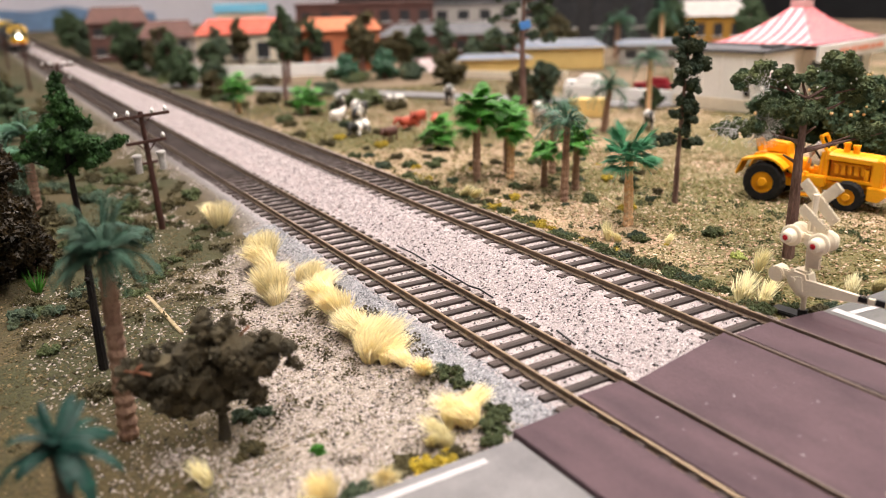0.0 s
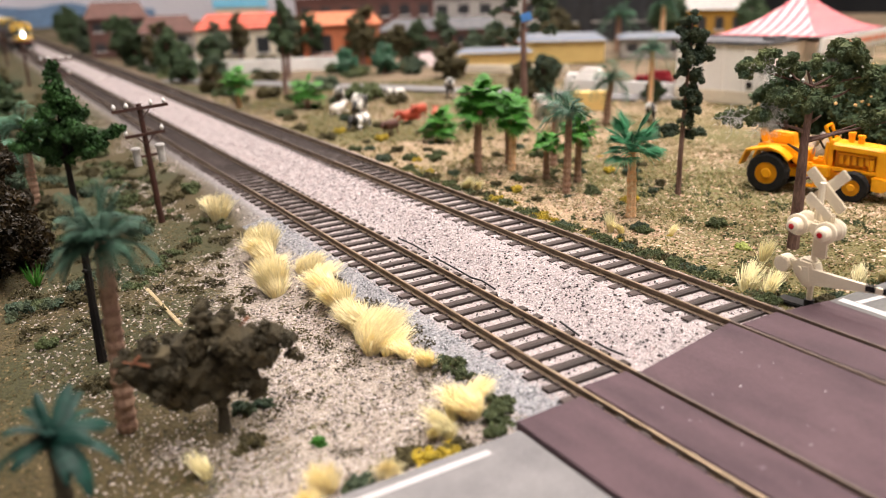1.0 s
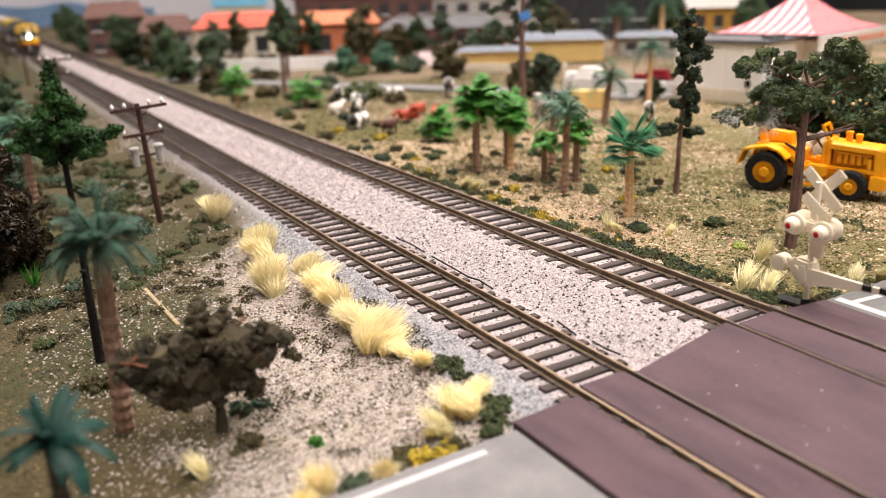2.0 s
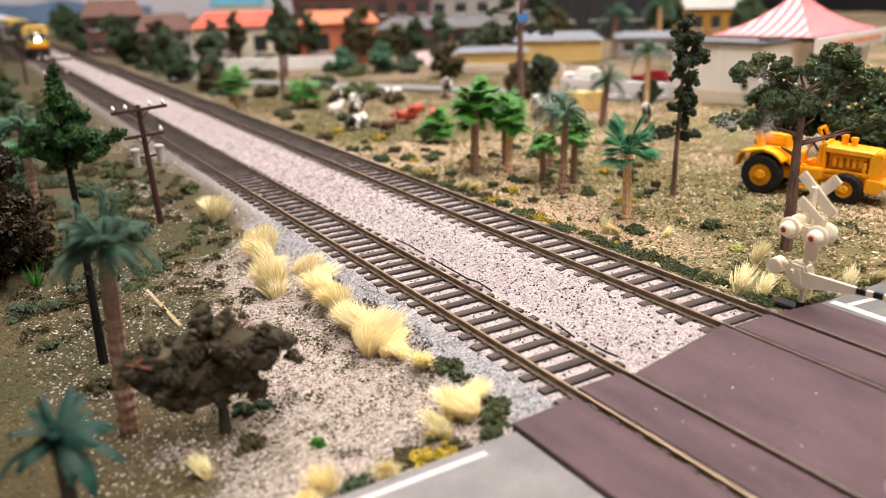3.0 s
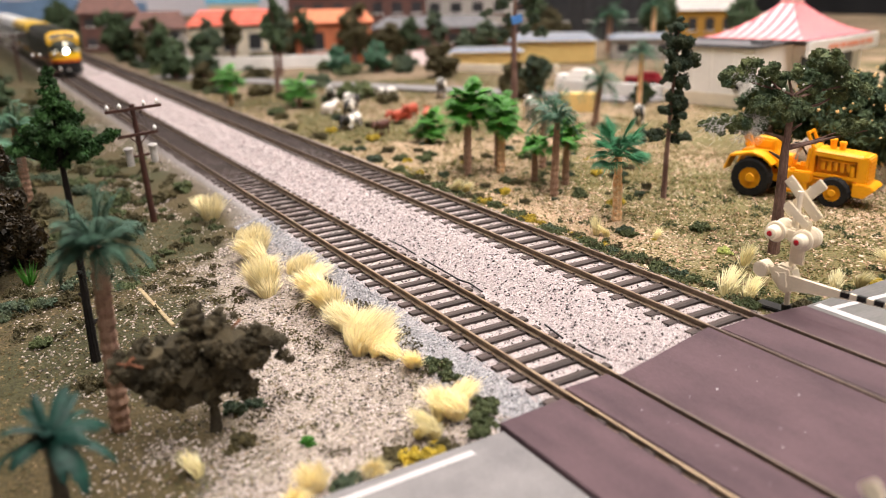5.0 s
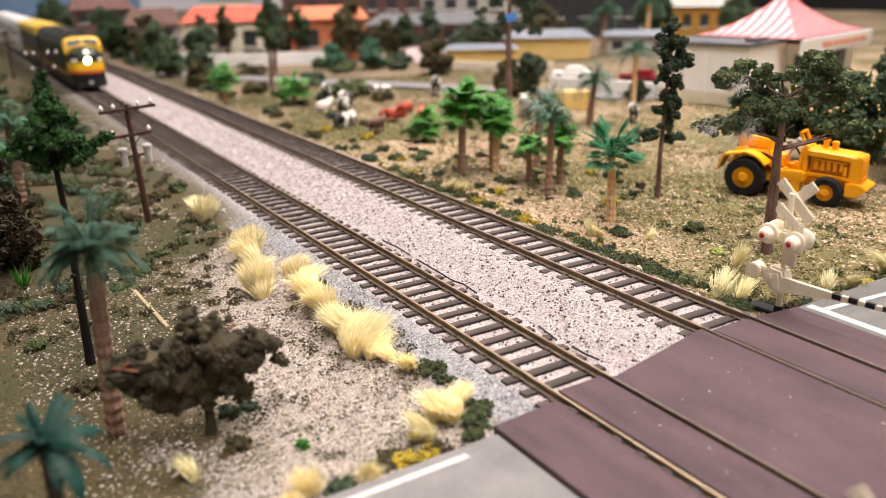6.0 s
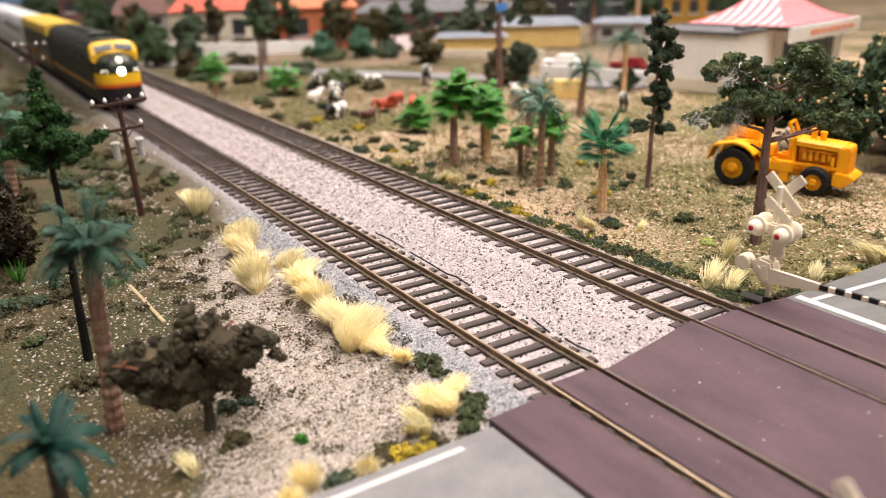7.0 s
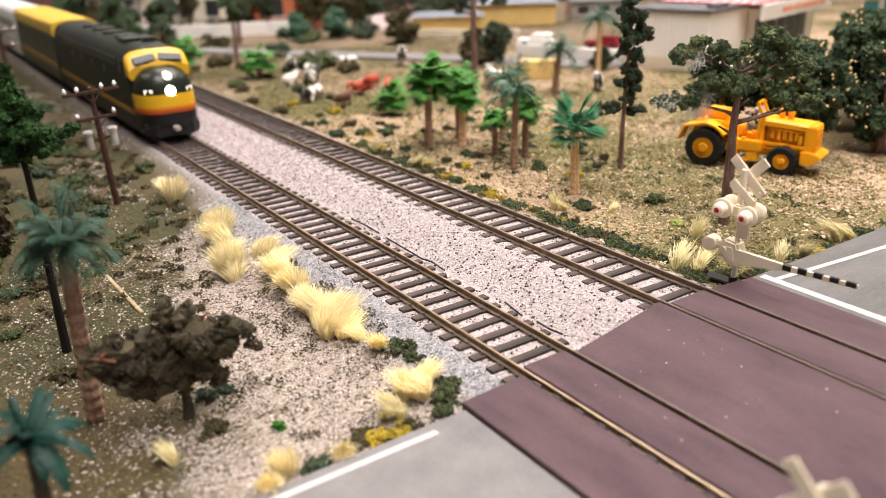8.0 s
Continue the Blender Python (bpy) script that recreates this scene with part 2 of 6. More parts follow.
M["skyblue"] = mat("light_blue_roof", (0.16, 0.5, 0.72), (0.2, 0.56, 0.76), size=1.5, rough=0.6, bump=0.05)
M["lot"] = mat("pink_gravel", (0.5, 0.4, 0.39), (0.42, 0.33, 0.32), size=1.5, fine=0.2, rough=0.9)
M["blue"] = mat("bright_blue_card", (0.1, 0.32, 0.8), (0.08, 0.27, 0.7), rough=0.5, bump=0)
M["cowskin"] = mat("black_white_hide", (0.82, 0.78, 0.72), (0.015, 0.013, 0.013), size=0.9, soft=0.015, middle=0.5, stretch=(1, 1, 0.5), fine=0.1, rough=0.6, bump=0.1, grain=0.05)
M["brownhide"] = mat("brown_hide", (0.07, 0.025, 0.018), (0.11, 0.04, 0.028), rough=0.6, bump=0.1)
M["redhide"] = mat("orange_red_hide", (0.5, 0.085, 0.04), (0.4, 0.065, 0.035), rough=0.6, bump=0.1)
M["whitehide"] = mat("white_hide", (0.8, 0.74, 0.68), (0.7, 0.62, 0.56), rough=0.6, bump=0.1)
M["orange"] = mat("orange_fruit", (0.85, 0.52, 0.2), (0.88, 0.6, 0.28), rough=0.6, bump=0, island=0.2)
M["cob"] = mat("white_moss_thread", (0.75, 0.74, 0.72), (0.66, 0.66, 0.64), rough=0.9, bump=0)
M["wood"] = mat("bare_stick", (0.42, 0.33, 0.19), (0.3, 0.23, 0.13), size=0.3, rough=0.8, stretch=(1, 0.2, 1))
BLACKGREEN, GOLD, ORG = (0.014, 0.018, 0.012), (0.78, 0.46, 0.02), (0.62, 0.12, 0.02)
M["loco"] = mat("loco_livery", (0, 0, 0), bands=[(0, (0.008, 0.008, 0.009)), (1.4, (0.3, 0.14, 0.02)), (1.75, BLACKGREEN)], rough=0.5, bump=0.02, grain=0.05, sheen=0.25)
M["locoside"] = mat("booster_livery", (0, 0, 0), bands=[(0, (0.012, 0.012, 0.014)), (1.25, (0.4, 0.17, 0.02)), (1.65, BLACKGREEN), (4.15, GOLD)], rough=0.35, bump=0.02, grain=0.05, coat=0.3)
M["locodark"] = mat("black_green_paint", BLACKGREEN, (0.03, 0.033, 0.025), size=2, rough=0.35, bump=0.03, grain=0.08)
M["gold"] = mat("golden_yellow_paint", GOLD, (0.66, 0.38, 0.02), size=2, rough=0.35, bump=0.02, grain=0.04)
M["goldroof"] = mat("yellow_roof_paint", (0.7, 0.46, 0.05), (0.62, 0.4, 0.04), size=2, rough=0.45, bump=0.02, grain=0.05)
M["silver"] = mat("silver_car", (0.74, 0.74, 0.75), (0.8, 0.8, 0.81), size=2, rough=0.4, metal=0.1, bump=0.02, grain=0.04)
M["lamp"] = mat("lit_headlight", (1.0, 0.95, 0.8), glow=35)
M["marker"] = mat("lit_marker", (1.0, 0.93, 0.75), glow=1.2)
M["backdrop"] = mat("pale_backdrop", (0.78, 0.74, 0.79), (0.72, 0.69, 0.75), size=40, fine=2, rough=0.9, bump=0.02, grain=0.03)
M["roomwall"] = mat("room_wall", (0.2, 0.19, 0.18), (0.17, 0.16, 0.155), size=40, fine=2, rough=0.9, bump=0.02, grain=0.03)
M["darkwall"] = mat("dark_curtain", (0.02, 0.02, 0.022), (0.03, 0.03, 0.032), size=20, fine=1, rough=0.95, bump=0.1)
M["ceiling"] = mat("ceiling_white", (0.4, 0.39, 0.38), (0.36, 0.35, 0.34), size=40, fine=2, rough=0.9, bump=0.02, grain=0.03)
M["panel"] = mat("lit_panel", (1.0, 0.95, 0.88), glow=3.0)
M["carpet"] = mat("room_floor", (0.12, 0.11, 0.11), (0.16, 0.15, 0.14), size=10, fine=1, rough=0.95)


# ---------------------------------------------------------------- shape tools
def ico(n=1):
    bm = bmesh.new()
    bmesh.ops.create_icosphere(bm, subdivisions=n, radius=1)
    v = np.array([x.co[:] for x in bm.verts])
    f = [tuple(x.index for x in p.verts) for p in bm.faces]
    bm.free()
    return v, f


ICO1, ICO2 = ico(1), ico(2)
rng = np.random.default_rng(7)


class Shape:
    """Gathers points and faces in centimetres."""

    def __init__(self):
        self.v, self.f, self.n = [], [], 0

    def add(self, v, f):
        v = np.asarray(v, float)
        self.v.append(v)
        k = self.n
        self.f += [tuple(i + k for i in p) for p in f]
        self.n += len(v)
        return self

    def box(self, c, s, rz=0.0, rx=0.0, ry=0.0):
        x, y, z = np.array(s) / 2
        v = np.array([(-x, -y, -z), (x, -y, -z), (x, y, -z), (-x, y, -z), (-x, -y, z), (x, -y, z), (x, y, z), (-x, y, z)])
        r = np.array(Euler((radians(rx), radians(ry), radians(rz))).to_matrix())
        return self.add(v @ r.T + np.array(c), [(3, 2, 1, 0), (4, 5, 6, 7), (0, 1, 5, 4), (1, 2, 6, 5), (2, 3, 7, 6), (3, 0, 4, 7)])

    def tube(self, pts, radii, n=8, wobble=0.0):
        pts = [np.array(p, float) for p in pts]
        rings = []
        for i, p in enumerate(pts):
            d = pts[min(i + 1, len(pts) - 1)] - pts[max(i - 1, 0)]
            d = d / (np.linalg.norm(d) + 1e-9)
            a = np.cross(d, (0, 0, 1.0) if abs(d[2]) < 0.9 else (0, 1.0, 0))
            a /= np.linalg.norm(a)
            b = np.cross(d, a)
            r = radii[i] if hasattr(radii, "__len__") else radii
            ang = np.arange(n) * 2 * math.pi / n
            rr = r * (1 + wobble * rng.uniform(-1, 1, n))
            rings.append(p + np.outer(np.cos(ang) * rr, a) + np.outer(np.sin(ang) * rr, b))
        v = np.concatenate(rings)
        f = []
        for i in range(len(pts) - 1):
            for j in range(n):
                k = (j + 1) % n
                f.append((i * n + j, i * n + k, (i + 1) * n + k, (i + 1) * n + j))
        f.append(tuple(range(n))[::-1])
        f.append(tuple((len(pts) - 1) * n + j for j in range(n)))
        return self.add(v, f)

    def blob(self, c, r, rough=0.0, ball=ICO1):
        v = ball[0] * np.array(r)
        if rough:
            v = v * (1 + rough * rng.uniform(-1, 1, (len(v), 1)))
        return self.add(v + np.array(c), ball[1])

    def loft(self, rings, caps=True):
        n = len(rings[0])
        v = np.concatenate([np.array(r, float) for r in rings])
        f = []
        for i in range(len(rings) - 1):
            for j in range(n):
                k = (j + 1) % n
                f.append((i * n + j, i * n + k, (i + 1) * n + k, (i + 1) * n + j))
        if caps:
            f.append(tuple(range(n))[::-1])
            f.append(tuple((len(rings) - 1) * n + j for j in range(n)))
        return self.add(v, f)


def mesh_of(name, shape, material, bevel=0.0, smooth=False):
    me = bpy.data.meshes.new(name)
    v = np.concatenate(shape.v) * U
    me.from_pydata(v.tolist(), [], shape.f)
    if bevel:
        bm = bmesh.new()
        bm.from_mesh(me)
        bmesh.ops.bevel(bm, geom=list(bm.edges), offset=bevel * U, segments=2, affect="EDGES", clamp_overlap=True)
        bm.to_mesh(me)
        bm.free()
    if smooth:
        me.shade_smooth()
    me.materials.append(material)
    return me


def part(name, shape, material, parent, label="", bevel=0.0, smooth=False):
    ob = new(name, mesh_of(name, shape, material, bevel, smooth))
    ob.parent = parent
    return tagged(ob, label)


def at(x, y, z=0.0, rz=0.0, s=1.0):
    return pose(x * U, y * U, z * U, 0, 0, rz) @ Matrix.Scale(s, 4)


def thing(name, m, label, category, group="", kind=""):
    ob = new(name)
    ob.empty_display_size = 0.01
    ob.matrix_basis = m
    return tagged(ob, label, category, group, kind)


def solo(name, shape, material, m, label, category, group="", kind="", bevel=0.0, smooth=False):
    ob = new(name, mesh_of(name, shape, material, bevel, smooth))
    ob.matrix_basis = m
    return tagged(ob, label, category, group, kind)


def structure(name, shape, material, label="", bevel=0.0):
    ob = new(name, mesh_of(name, shape, material, bevel))
    return tagged(ob, label, "", "", "structure")


def scatter(name, pts, sizes, material, label, category, flat=0.7):
    """Many small stones as one mesh: four-sided chips, turned and squashed at random."""
    s = Shape()
    pts = np.array(pts)
    crumbs(s, np.zeros_like(pts), sizes)
    v = np.concatenate(s.v).reshape(-1, 4, 3) * np.array((1, 1, flat)) + pts[:, None]
    me = bpy.data.meshes.new(name)
    me.from_pydata((v.reshape(-1, 3) * U).tolist(), [], s.f)
    me.materials.append(material)
    return tagged(new(name, me), label, category, "", "stuff")


TETRA = np.array([(1, 1, 1), (1, -1, -1), (-1, 1, -1), (-1, -1, 1.0)]) * 0.85
TETRA_FACES = np.array([(0, 1, 2), (0, 3, 1), (0, 2, 3), (1, 3, 2)])


def crumbs(s, centres, sizes):
    """Adds one small torn crumb of foam at each centre."""
    n = len(centres)
    v = TETRA[None] * rng.uniform(0.45, 1.35, (n, 4, 3)) * np.asarray(sizes)[:, None, None]
    a = rng.uniform(0, 6.28, n)
    ca, sa = np.cos(a)[:, None], np.sin(a)[:, None]
    b = rng.uniform(0, 6.28, n)
    cb, sb = np.cos(b)[:, None], np.sin(b)[:, None]
    x, y, z = v[..., 0] * ca - v[..., 1] * sa, v[..., 0] * sa + v[..., 1] * ca, v[..., 2]
    y, z = y * cb - z * sb, y * sb + z * cb
    v = np.stack([x, y, z], -1) + np.asarray(centres)[:, None]
    s.add(v.reshape(-1, 3), (TETRA_FACES[None] + (np.arange(n) * 4)[:, None, None]).reshape(-1, 3).tolist())


def foliage(clumps, size, density, rough=0.35, flakes=6, flake=0.07, core=0.66):
    """A crown of torn foam: each clump (x, y, z, r) is a handful of lumps, each lump covered in small crumbs.
    density: lumps for each clump, about four times over; flakes: loose leaves for each lump."""
    s = Shape()
    for cx, cy, cz, r in clumps:
        c = np.array((cx, cy, cz))
        s.blob(c, np.array((1, 1, 0.78)) * r * core * 0.75, 0.2, ICO1)
        lumps = 4 + int(3.2 * density)
        for _ in range(lumps):
            d = rng.normal(size=3)
            d /= np.linalg.norm(d)
            rs = r * rng.uniform(0.22, 0.5)
            q = c + d * (r * rng.uniform(0.5, 1.12) - rs * 0.35) * np.array((1, 1, 0.8))
            s.blob(q, rs * 0.8, 0.2, ICO1)
            n = max(8, int(4.2 * (rs / size) ** 2))
            e = rng.normal(size=(n, 3))
            e /= np.linalg.norm(e, axis=1)[:, None]
            crumbs(s, q + e * rs * rng.uniform(0.75, 1.12, n)[:, None] * np.array((1, 1, 0.85)), size * rng.uniform(0.5, 1.25, n))
            for _ in range(flakes):
                e = rng.normal(size=3)
                e /= np.linalg.norm(e)
                w = q + e * rs * rng.uniform(0.95, 1.35)
                s.add(w + rng.normal(size=(3, 3)) * flake, [(0, 1, 2)])
    return s


def frond(length, width, rise, droop, leaflets=21, fan=False, ray=0.03, blade=False):
    """One palm leaf along +x: a curved rib and two rows of narrow leaflets, or a fan of pointed rays."""
    s = Shape()
    def rib(u):
        return np.array((length * u * (1 - 0.15 * u * u), 0, rise * u - droop * u * u))
    s.tube([rib(u) for u in (0, 0.3, 0.6, 1.0)], [0.035, 0.03, 0.022, 0.01], 4)
    if blade:
        us = np.linspace(0.08, 1, 13)
        v = []
        for i, u in enumerate(us):
            w = width * math.sin(math.pi * (0.1 + 0.88 * u)) ** 0.6 * (1.0 if i % 2 else 0.8)
            c = rib(u)
            v += [c + (0, -w, -0.25 * w), c + (0, 0, 0.03), c + (0, w, -0.25 * w), c - (0, 0, 0.02)]
        s.loft([v[i * 4:i * 4 + 4] for i in range(len(us))])
        return s
    if fan:
        hub = rib(0.45)
        for a in np.linspace(-1.25, 1.25, leaflets):
            tip = hub + np.array((math.cos(a) * length * 0.62, math.sin(a) * width, (rise - droop) * 0.45 * math.cos(a) - 0.05 * abs(a)))
            side = np.array((-math.sin(a), math.cos(a), 0)) * ray
            mid = (hub + tip) / 2 + np.array((0, 0, 0.05))
            s.add([hub, mid + side, tip, mid - side, mid + (0, 0, 0.03)], [(0, 1, 4), (1, 2, 4), (2, 3, 4), (3, 0, 4)])
        return s
    for i in range(leaflets):
        u = 0.16 + 0.82 * i / (leaflets - 1)
        p, w = rib(u), width * math.sin(math.pi * min(1, 0.25 + 0.7 * u)) ** 0.7 * rng.uniform(0.85, 1.1)
        for sg in (-1, 1):
            tip = p + np.array((w * 0.75, sg * w, -0.28 * w))
            k = np.array((0.013 * length + 0.005, 0, 0))
            mid = (p + tip) / 2 + np.array((0, 0, 0.04))
            s.add([p - k, p + k, mid + k * 1.2, tip, mid - k * 1.2], [(0, 1, 2, 4), (4, 2, 3)])
    return s


def palm(m, trunk, leaf, height, label, group, spread=1.0, count=14, rise=0.7, droop=0.9, radius=0.16, fan=False, lean=(0, 0), seed=1, wide=0.32, blade=False):
    """A model palm: ringed trunk and a head of separate leaves."""
    global rng
    keep, rng = rng, np.random.default_rng(seed)
    ob = thing("palm_tree", m, label, "palm tree", group)
    t = Shape()
    zs = np.linspace(0, height, int(height / 0.16) + 2)
    pts = [(lean[0] * (z / height) ** 1.5, lean[1] * (z / height) ** 1.5, z) for z in zs]
    t.tube(pts, [radius * (1.25 - 0.3 * z / height) * (1.13 if i % 2 else 0.95) for i, z in enumerate(zs)], 8, 0.08)
    part("trunk", t, trunk, ob, smooth=False)
    broad = leaf is M["bright"]
    if broad:
        fan, wide, spread = True, 0.5, spread * 0.98
    kinds = [mesh_of("frond", frond(spread * k, wide * spread * k, rise * spread * r, droop * spread, 10 if broad else 17, fan, 0.05 * spread if broad else 0.022, blade), leaf) for k, r in (((1.0, 0.7), (0.85, 1.0), (1.05, 0.25), (0.7, 1.4)) if broad else ((1.0, 1.0), (0.88, 1.6), (1.05, 0.3), (0.72, 2.4)))]
    for i in range(int(count * (2.3 if broad else 1.6 if fan else 1.25))):
        f = new("frond", kinds[i % 4])
        f.parent = ob
        tilt, lift = (36, 0.3 * spread) if broad else (18, 0.08)
        f.matrix_basis = pose(lean[0] * U, lean[1] * U, (height - 0.02 + lift * rng.uniform(-1, 1)) * U, rng.uniform(-20, 20), rng.uniform(-tilt, tilt), i * 137.5 + rng.uniform(-20, 20)) @ Matrix.Scale(rng.uniform(0.6 if broad else 0.75, 1.1), 4)
    rng = keep
    return ob


def tree(name, m, trunk, clumps, leaf, bark, label, category, group, size=0.16, density=3.2, radius=0.16, limbs=True, flakes=6, flake=0.05, seed=1, core=0.66):
    """A model tree: tapered trunk along the given points, limbs to the clumps, and a crown of torn lumps."""
    global rng
    keep, rng = rng, np.random.default_rng(seed)
    ob = thing(name, m, label, category, group)
    t = Shape()
    n = len(trunk)
    t.tube(trunk, [radius * (1.2 - 0.8 * i / max(1, n - 1)) for i in range(n)], 8, 0.12)
    part("trunk", t, bark, ob)
    if limbs:
        tp = np.array(trunk, float)
        for c in clumps[::2]:
            q = np.array(c[:3])
            zk = min(tp[-1, 2], max(tp[0, 2] + 0.4 * (tp[-1, 2] - tp[0, 2]), q[2] - 0.2 - 0.16 * math.hypot(q[0], q[1])))
            k = np.array([np.interp(zk, tp[:, 2], tp[:, j]) for j in range(3)])
            if np.linalg.norm(q - k) > 0.5:
                b = Shape()
                b.tube([k, (k + q) / 2 + rng.normal(size=3) * 0.08, q], [radius * 0.33, radius * 0.24, radius * 0.12], 6)
                part("limb", b, bark, ob)
    part("crown", foliage(clumps, size, density, flakes=flakes, flake=flake, core=core), leaf, ob)
    rng = keep
    return ob


# ---------------------------------------------------------------- ground
def lerp(x, pairs):
    xs, ys = zip(*pairs)
    return np.interp(x, xs, ys)


WAVES = np.random.default_rng(17).uniform(-1, 1, (6, 14, 3))


def uneven(x, y, length, seed):
    """A smooth irregular field of about unit size, of waves in many directions."""
    out = 0
    for a, b, c in WAVES[seed % 6]:
        k = 2 * math.pi / length * (0.45 + abs(c) * 1.3)
        th = a * math.pi
        out = out + np.sin(k * (x * math.cos(th) + y * math.sin(th)) + 9 * b + 40 * c)
    return out / 2.65


PROFILE = [(-4.6, -0.8), (-2.4, -0.42), (-1.9, -0.31), (1.7, -0.31), (3.2, 0.2), (3.95, 0.34), (4.3, 0.28), (6.9, 0.26), (7.6, 0.06), (9.0, 0.0)]


def ground_z(x, y):
    z = lerp(x, PROFILE)
    bumps = 0.06 * uneven(x, y, 7, 0) * np.clip(np.maximum(-4 - x, x - 8) / 2, 0, 1)
    z = z + bumps + np.where((y < -3.2) & (y > -13.3), -0.35, 0)
    return z


def build_ground():
    xs = np.unique(np.concatenate([np.linspace(-70, -16, 22), np.arange(-16, 22, 0.22), np.linspace(22, 60, 60), np.linspace(60, 190, 40)]))
    ys = np.unique(np.concatenate([np.linspace(-45, -16, 12), np.arange(-16, 24, 0.25), np.linspace(24, 80, 80), np.linspace(80, 300, 60)]))
    X, Y = np.meshgrid(xs, ys)
    Z = ground_z(X, Y)
    rg = np.random.default_rng(3)
    Z = Z + rg.normal(size=Z.shape) * 0.02
    v = np.stack([X, Y, Z], -1).reshape(-1, 3)
    nx, ny = len(xs), len(ys)
    i = (np.arange(ny - 1)[:, None] * nx + np.arange(nx - 1)[None]).reshape(-1)
    f = np.stack([i, i + 1, i + nx + 1, i + nx], -1)
    s = Shape()
    s.v, s.f = [v], f.tolist()
    ob = structure("ground", s, M["ground"], "painted scenic base of sand, turf and ballast")
    # where sand, turf, gravel and ballast were glued down, with colours darker farther off
    def wob(k, a, b):
        return 0.8 * uneven(v[:, 0], v[:, 1], 4.5 / k, int(a * 10)) + 0.4 * uneven(v[:, 0], v[:, 1], 1.6 / k, int(b * 10) + 1)
    x, y = v[:, 0], v[:, 1]
    def mask(t, w):
        return np.clip(t / w + 0.5, 0, 1)[:, None]
    brown, olive, tan = np.array((0.068, 0.05, 0.019)), np.array((0.044, 0.042, 0.014)), np.array((0.42, 0.3, 0.19))
    pale, ball, dark = np.array((0.36, 0.305, 0.26)), np.array((0.38, 0.325, 0.32)), np.array((0.1, 0.085, 0.08))
    turf = np.array((0.145, 0.13, 0.046))
    col = brown + (olive - brown) * mask(wob(0.33, 1, 2) + 0.15, 1.2)
    right = mask(x - 6.9, 0.4)
    rcol = turf + (tan - turf) * mask(wob(0.27, 0.3, 1.1) - 0.45 + 0.06 * np.clip(x - 13, -4, 6) + 0.03 * np.clip(y - 5, 0, 25), 1.6)
    sand = np.exp(-(((x - 9.0) / 2.2) ** 2 + ((y - 8.5) / 5.5) ** 2)) + 0.8 * np.exp(-(((x - 21.0) / 3.0) ** 2 + ((y - 0.5) / 3.0) ** 2))
    rcol = rcol + (tan * 1.15 - rcol) * np.clip(sand + 0.3 * wob(0.8, 0.4, 1.5) * sand, 0, 1)[:, None]
    rcol = rcol + (brown * 2.1 - rcol) * 0.45 * mask(wob(0.45, 2.2, 0.4), 1.0)
    # field colour is multiplied down between y = 23 and 53
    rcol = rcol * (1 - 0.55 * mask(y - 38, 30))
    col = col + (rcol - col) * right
    grav = mask(x + 8.6 + 1.8 * np.clip(-y / 3, 0, 1) + 0.8 * wob(0.5, 0.2, 0.9) - 0.4 * np.clip(y - 4, 0, 40), 1.8) * mask(-2.0 - x, 0.3)
    col = col + (pale - col) * grav * 0.9
    ballast = mask(x + 3.0 - 0.5 * np.clip((y - 12) / 8, 0, 1), 0.8) * mask(6.9 - x, 0.3)
    bcol = ball + (np.array((0.3, 0.29, 0.3)) - ball) * mask(-1.5 - x, 0.5)
    # shoulder and trackbed colours go darker with growing y
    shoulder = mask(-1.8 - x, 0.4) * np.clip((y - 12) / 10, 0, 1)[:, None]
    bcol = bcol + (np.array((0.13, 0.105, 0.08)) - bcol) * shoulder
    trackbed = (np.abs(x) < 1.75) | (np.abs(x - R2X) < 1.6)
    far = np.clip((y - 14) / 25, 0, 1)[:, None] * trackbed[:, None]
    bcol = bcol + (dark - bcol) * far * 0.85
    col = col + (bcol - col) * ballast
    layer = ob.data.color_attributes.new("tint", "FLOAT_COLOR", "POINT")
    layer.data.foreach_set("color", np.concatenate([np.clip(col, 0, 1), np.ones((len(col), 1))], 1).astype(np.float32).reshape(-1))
    ob.data.shade_smooth()
    return ob


build_ground()


def grains(n, x0, x1, y0, y1, size, lift, keep=None):
    x, y = rng.uniform(x0, x1, n), rng.uniform(y0, y1, n)
    if keep is not None:
        k = keep(x, y)
        x, y = x[k], y[k]
    return np.stack([x, y, ground_z(x, y) + lift], -1), rng.uniform(0.55, 1.2, len(x)) * size


def off_rails(x, y):
    return (np.abs(np.abs(x) - 0.885) > 0.1) & (np.abs(np.abs(x - R2X) - 0.885) > 0.1)


pts, sz = grains(110000, -1.5, 6.8, -3.2, 16, 0.044, 0.0, off_rails)
scatter("ballast_gravel", pts, sz, M["ballast"], "pale pinkish grey ballast with black specks along the tracks", "ballast", flat=0.5)
pts, sz = grains(1500, -1.5, 6.8, -3.2, 16, 0.045, 0.03, off_rails)
scatter("ballast_gravel", pts, sz, M["cinder"], "black cinder specks scattered in the ballast", "ballast")
pts, sz = grains(16000, -2.9, -1.3, -3.1, 18, 0.045, 0.0)
scatter("ballast_gravel", pts, sz, M["greyballast"], "blue-grey ballast on the slope beside the ties", "ballast")
pts, sz = grains(60000, 1.3, 3.9, 16, 90, 0.062, 0.0, off_rails)
scatter("ballast_gravel", pts, sz, M["ballast"], "pale ballast between the two tracks farther off", "ballast")
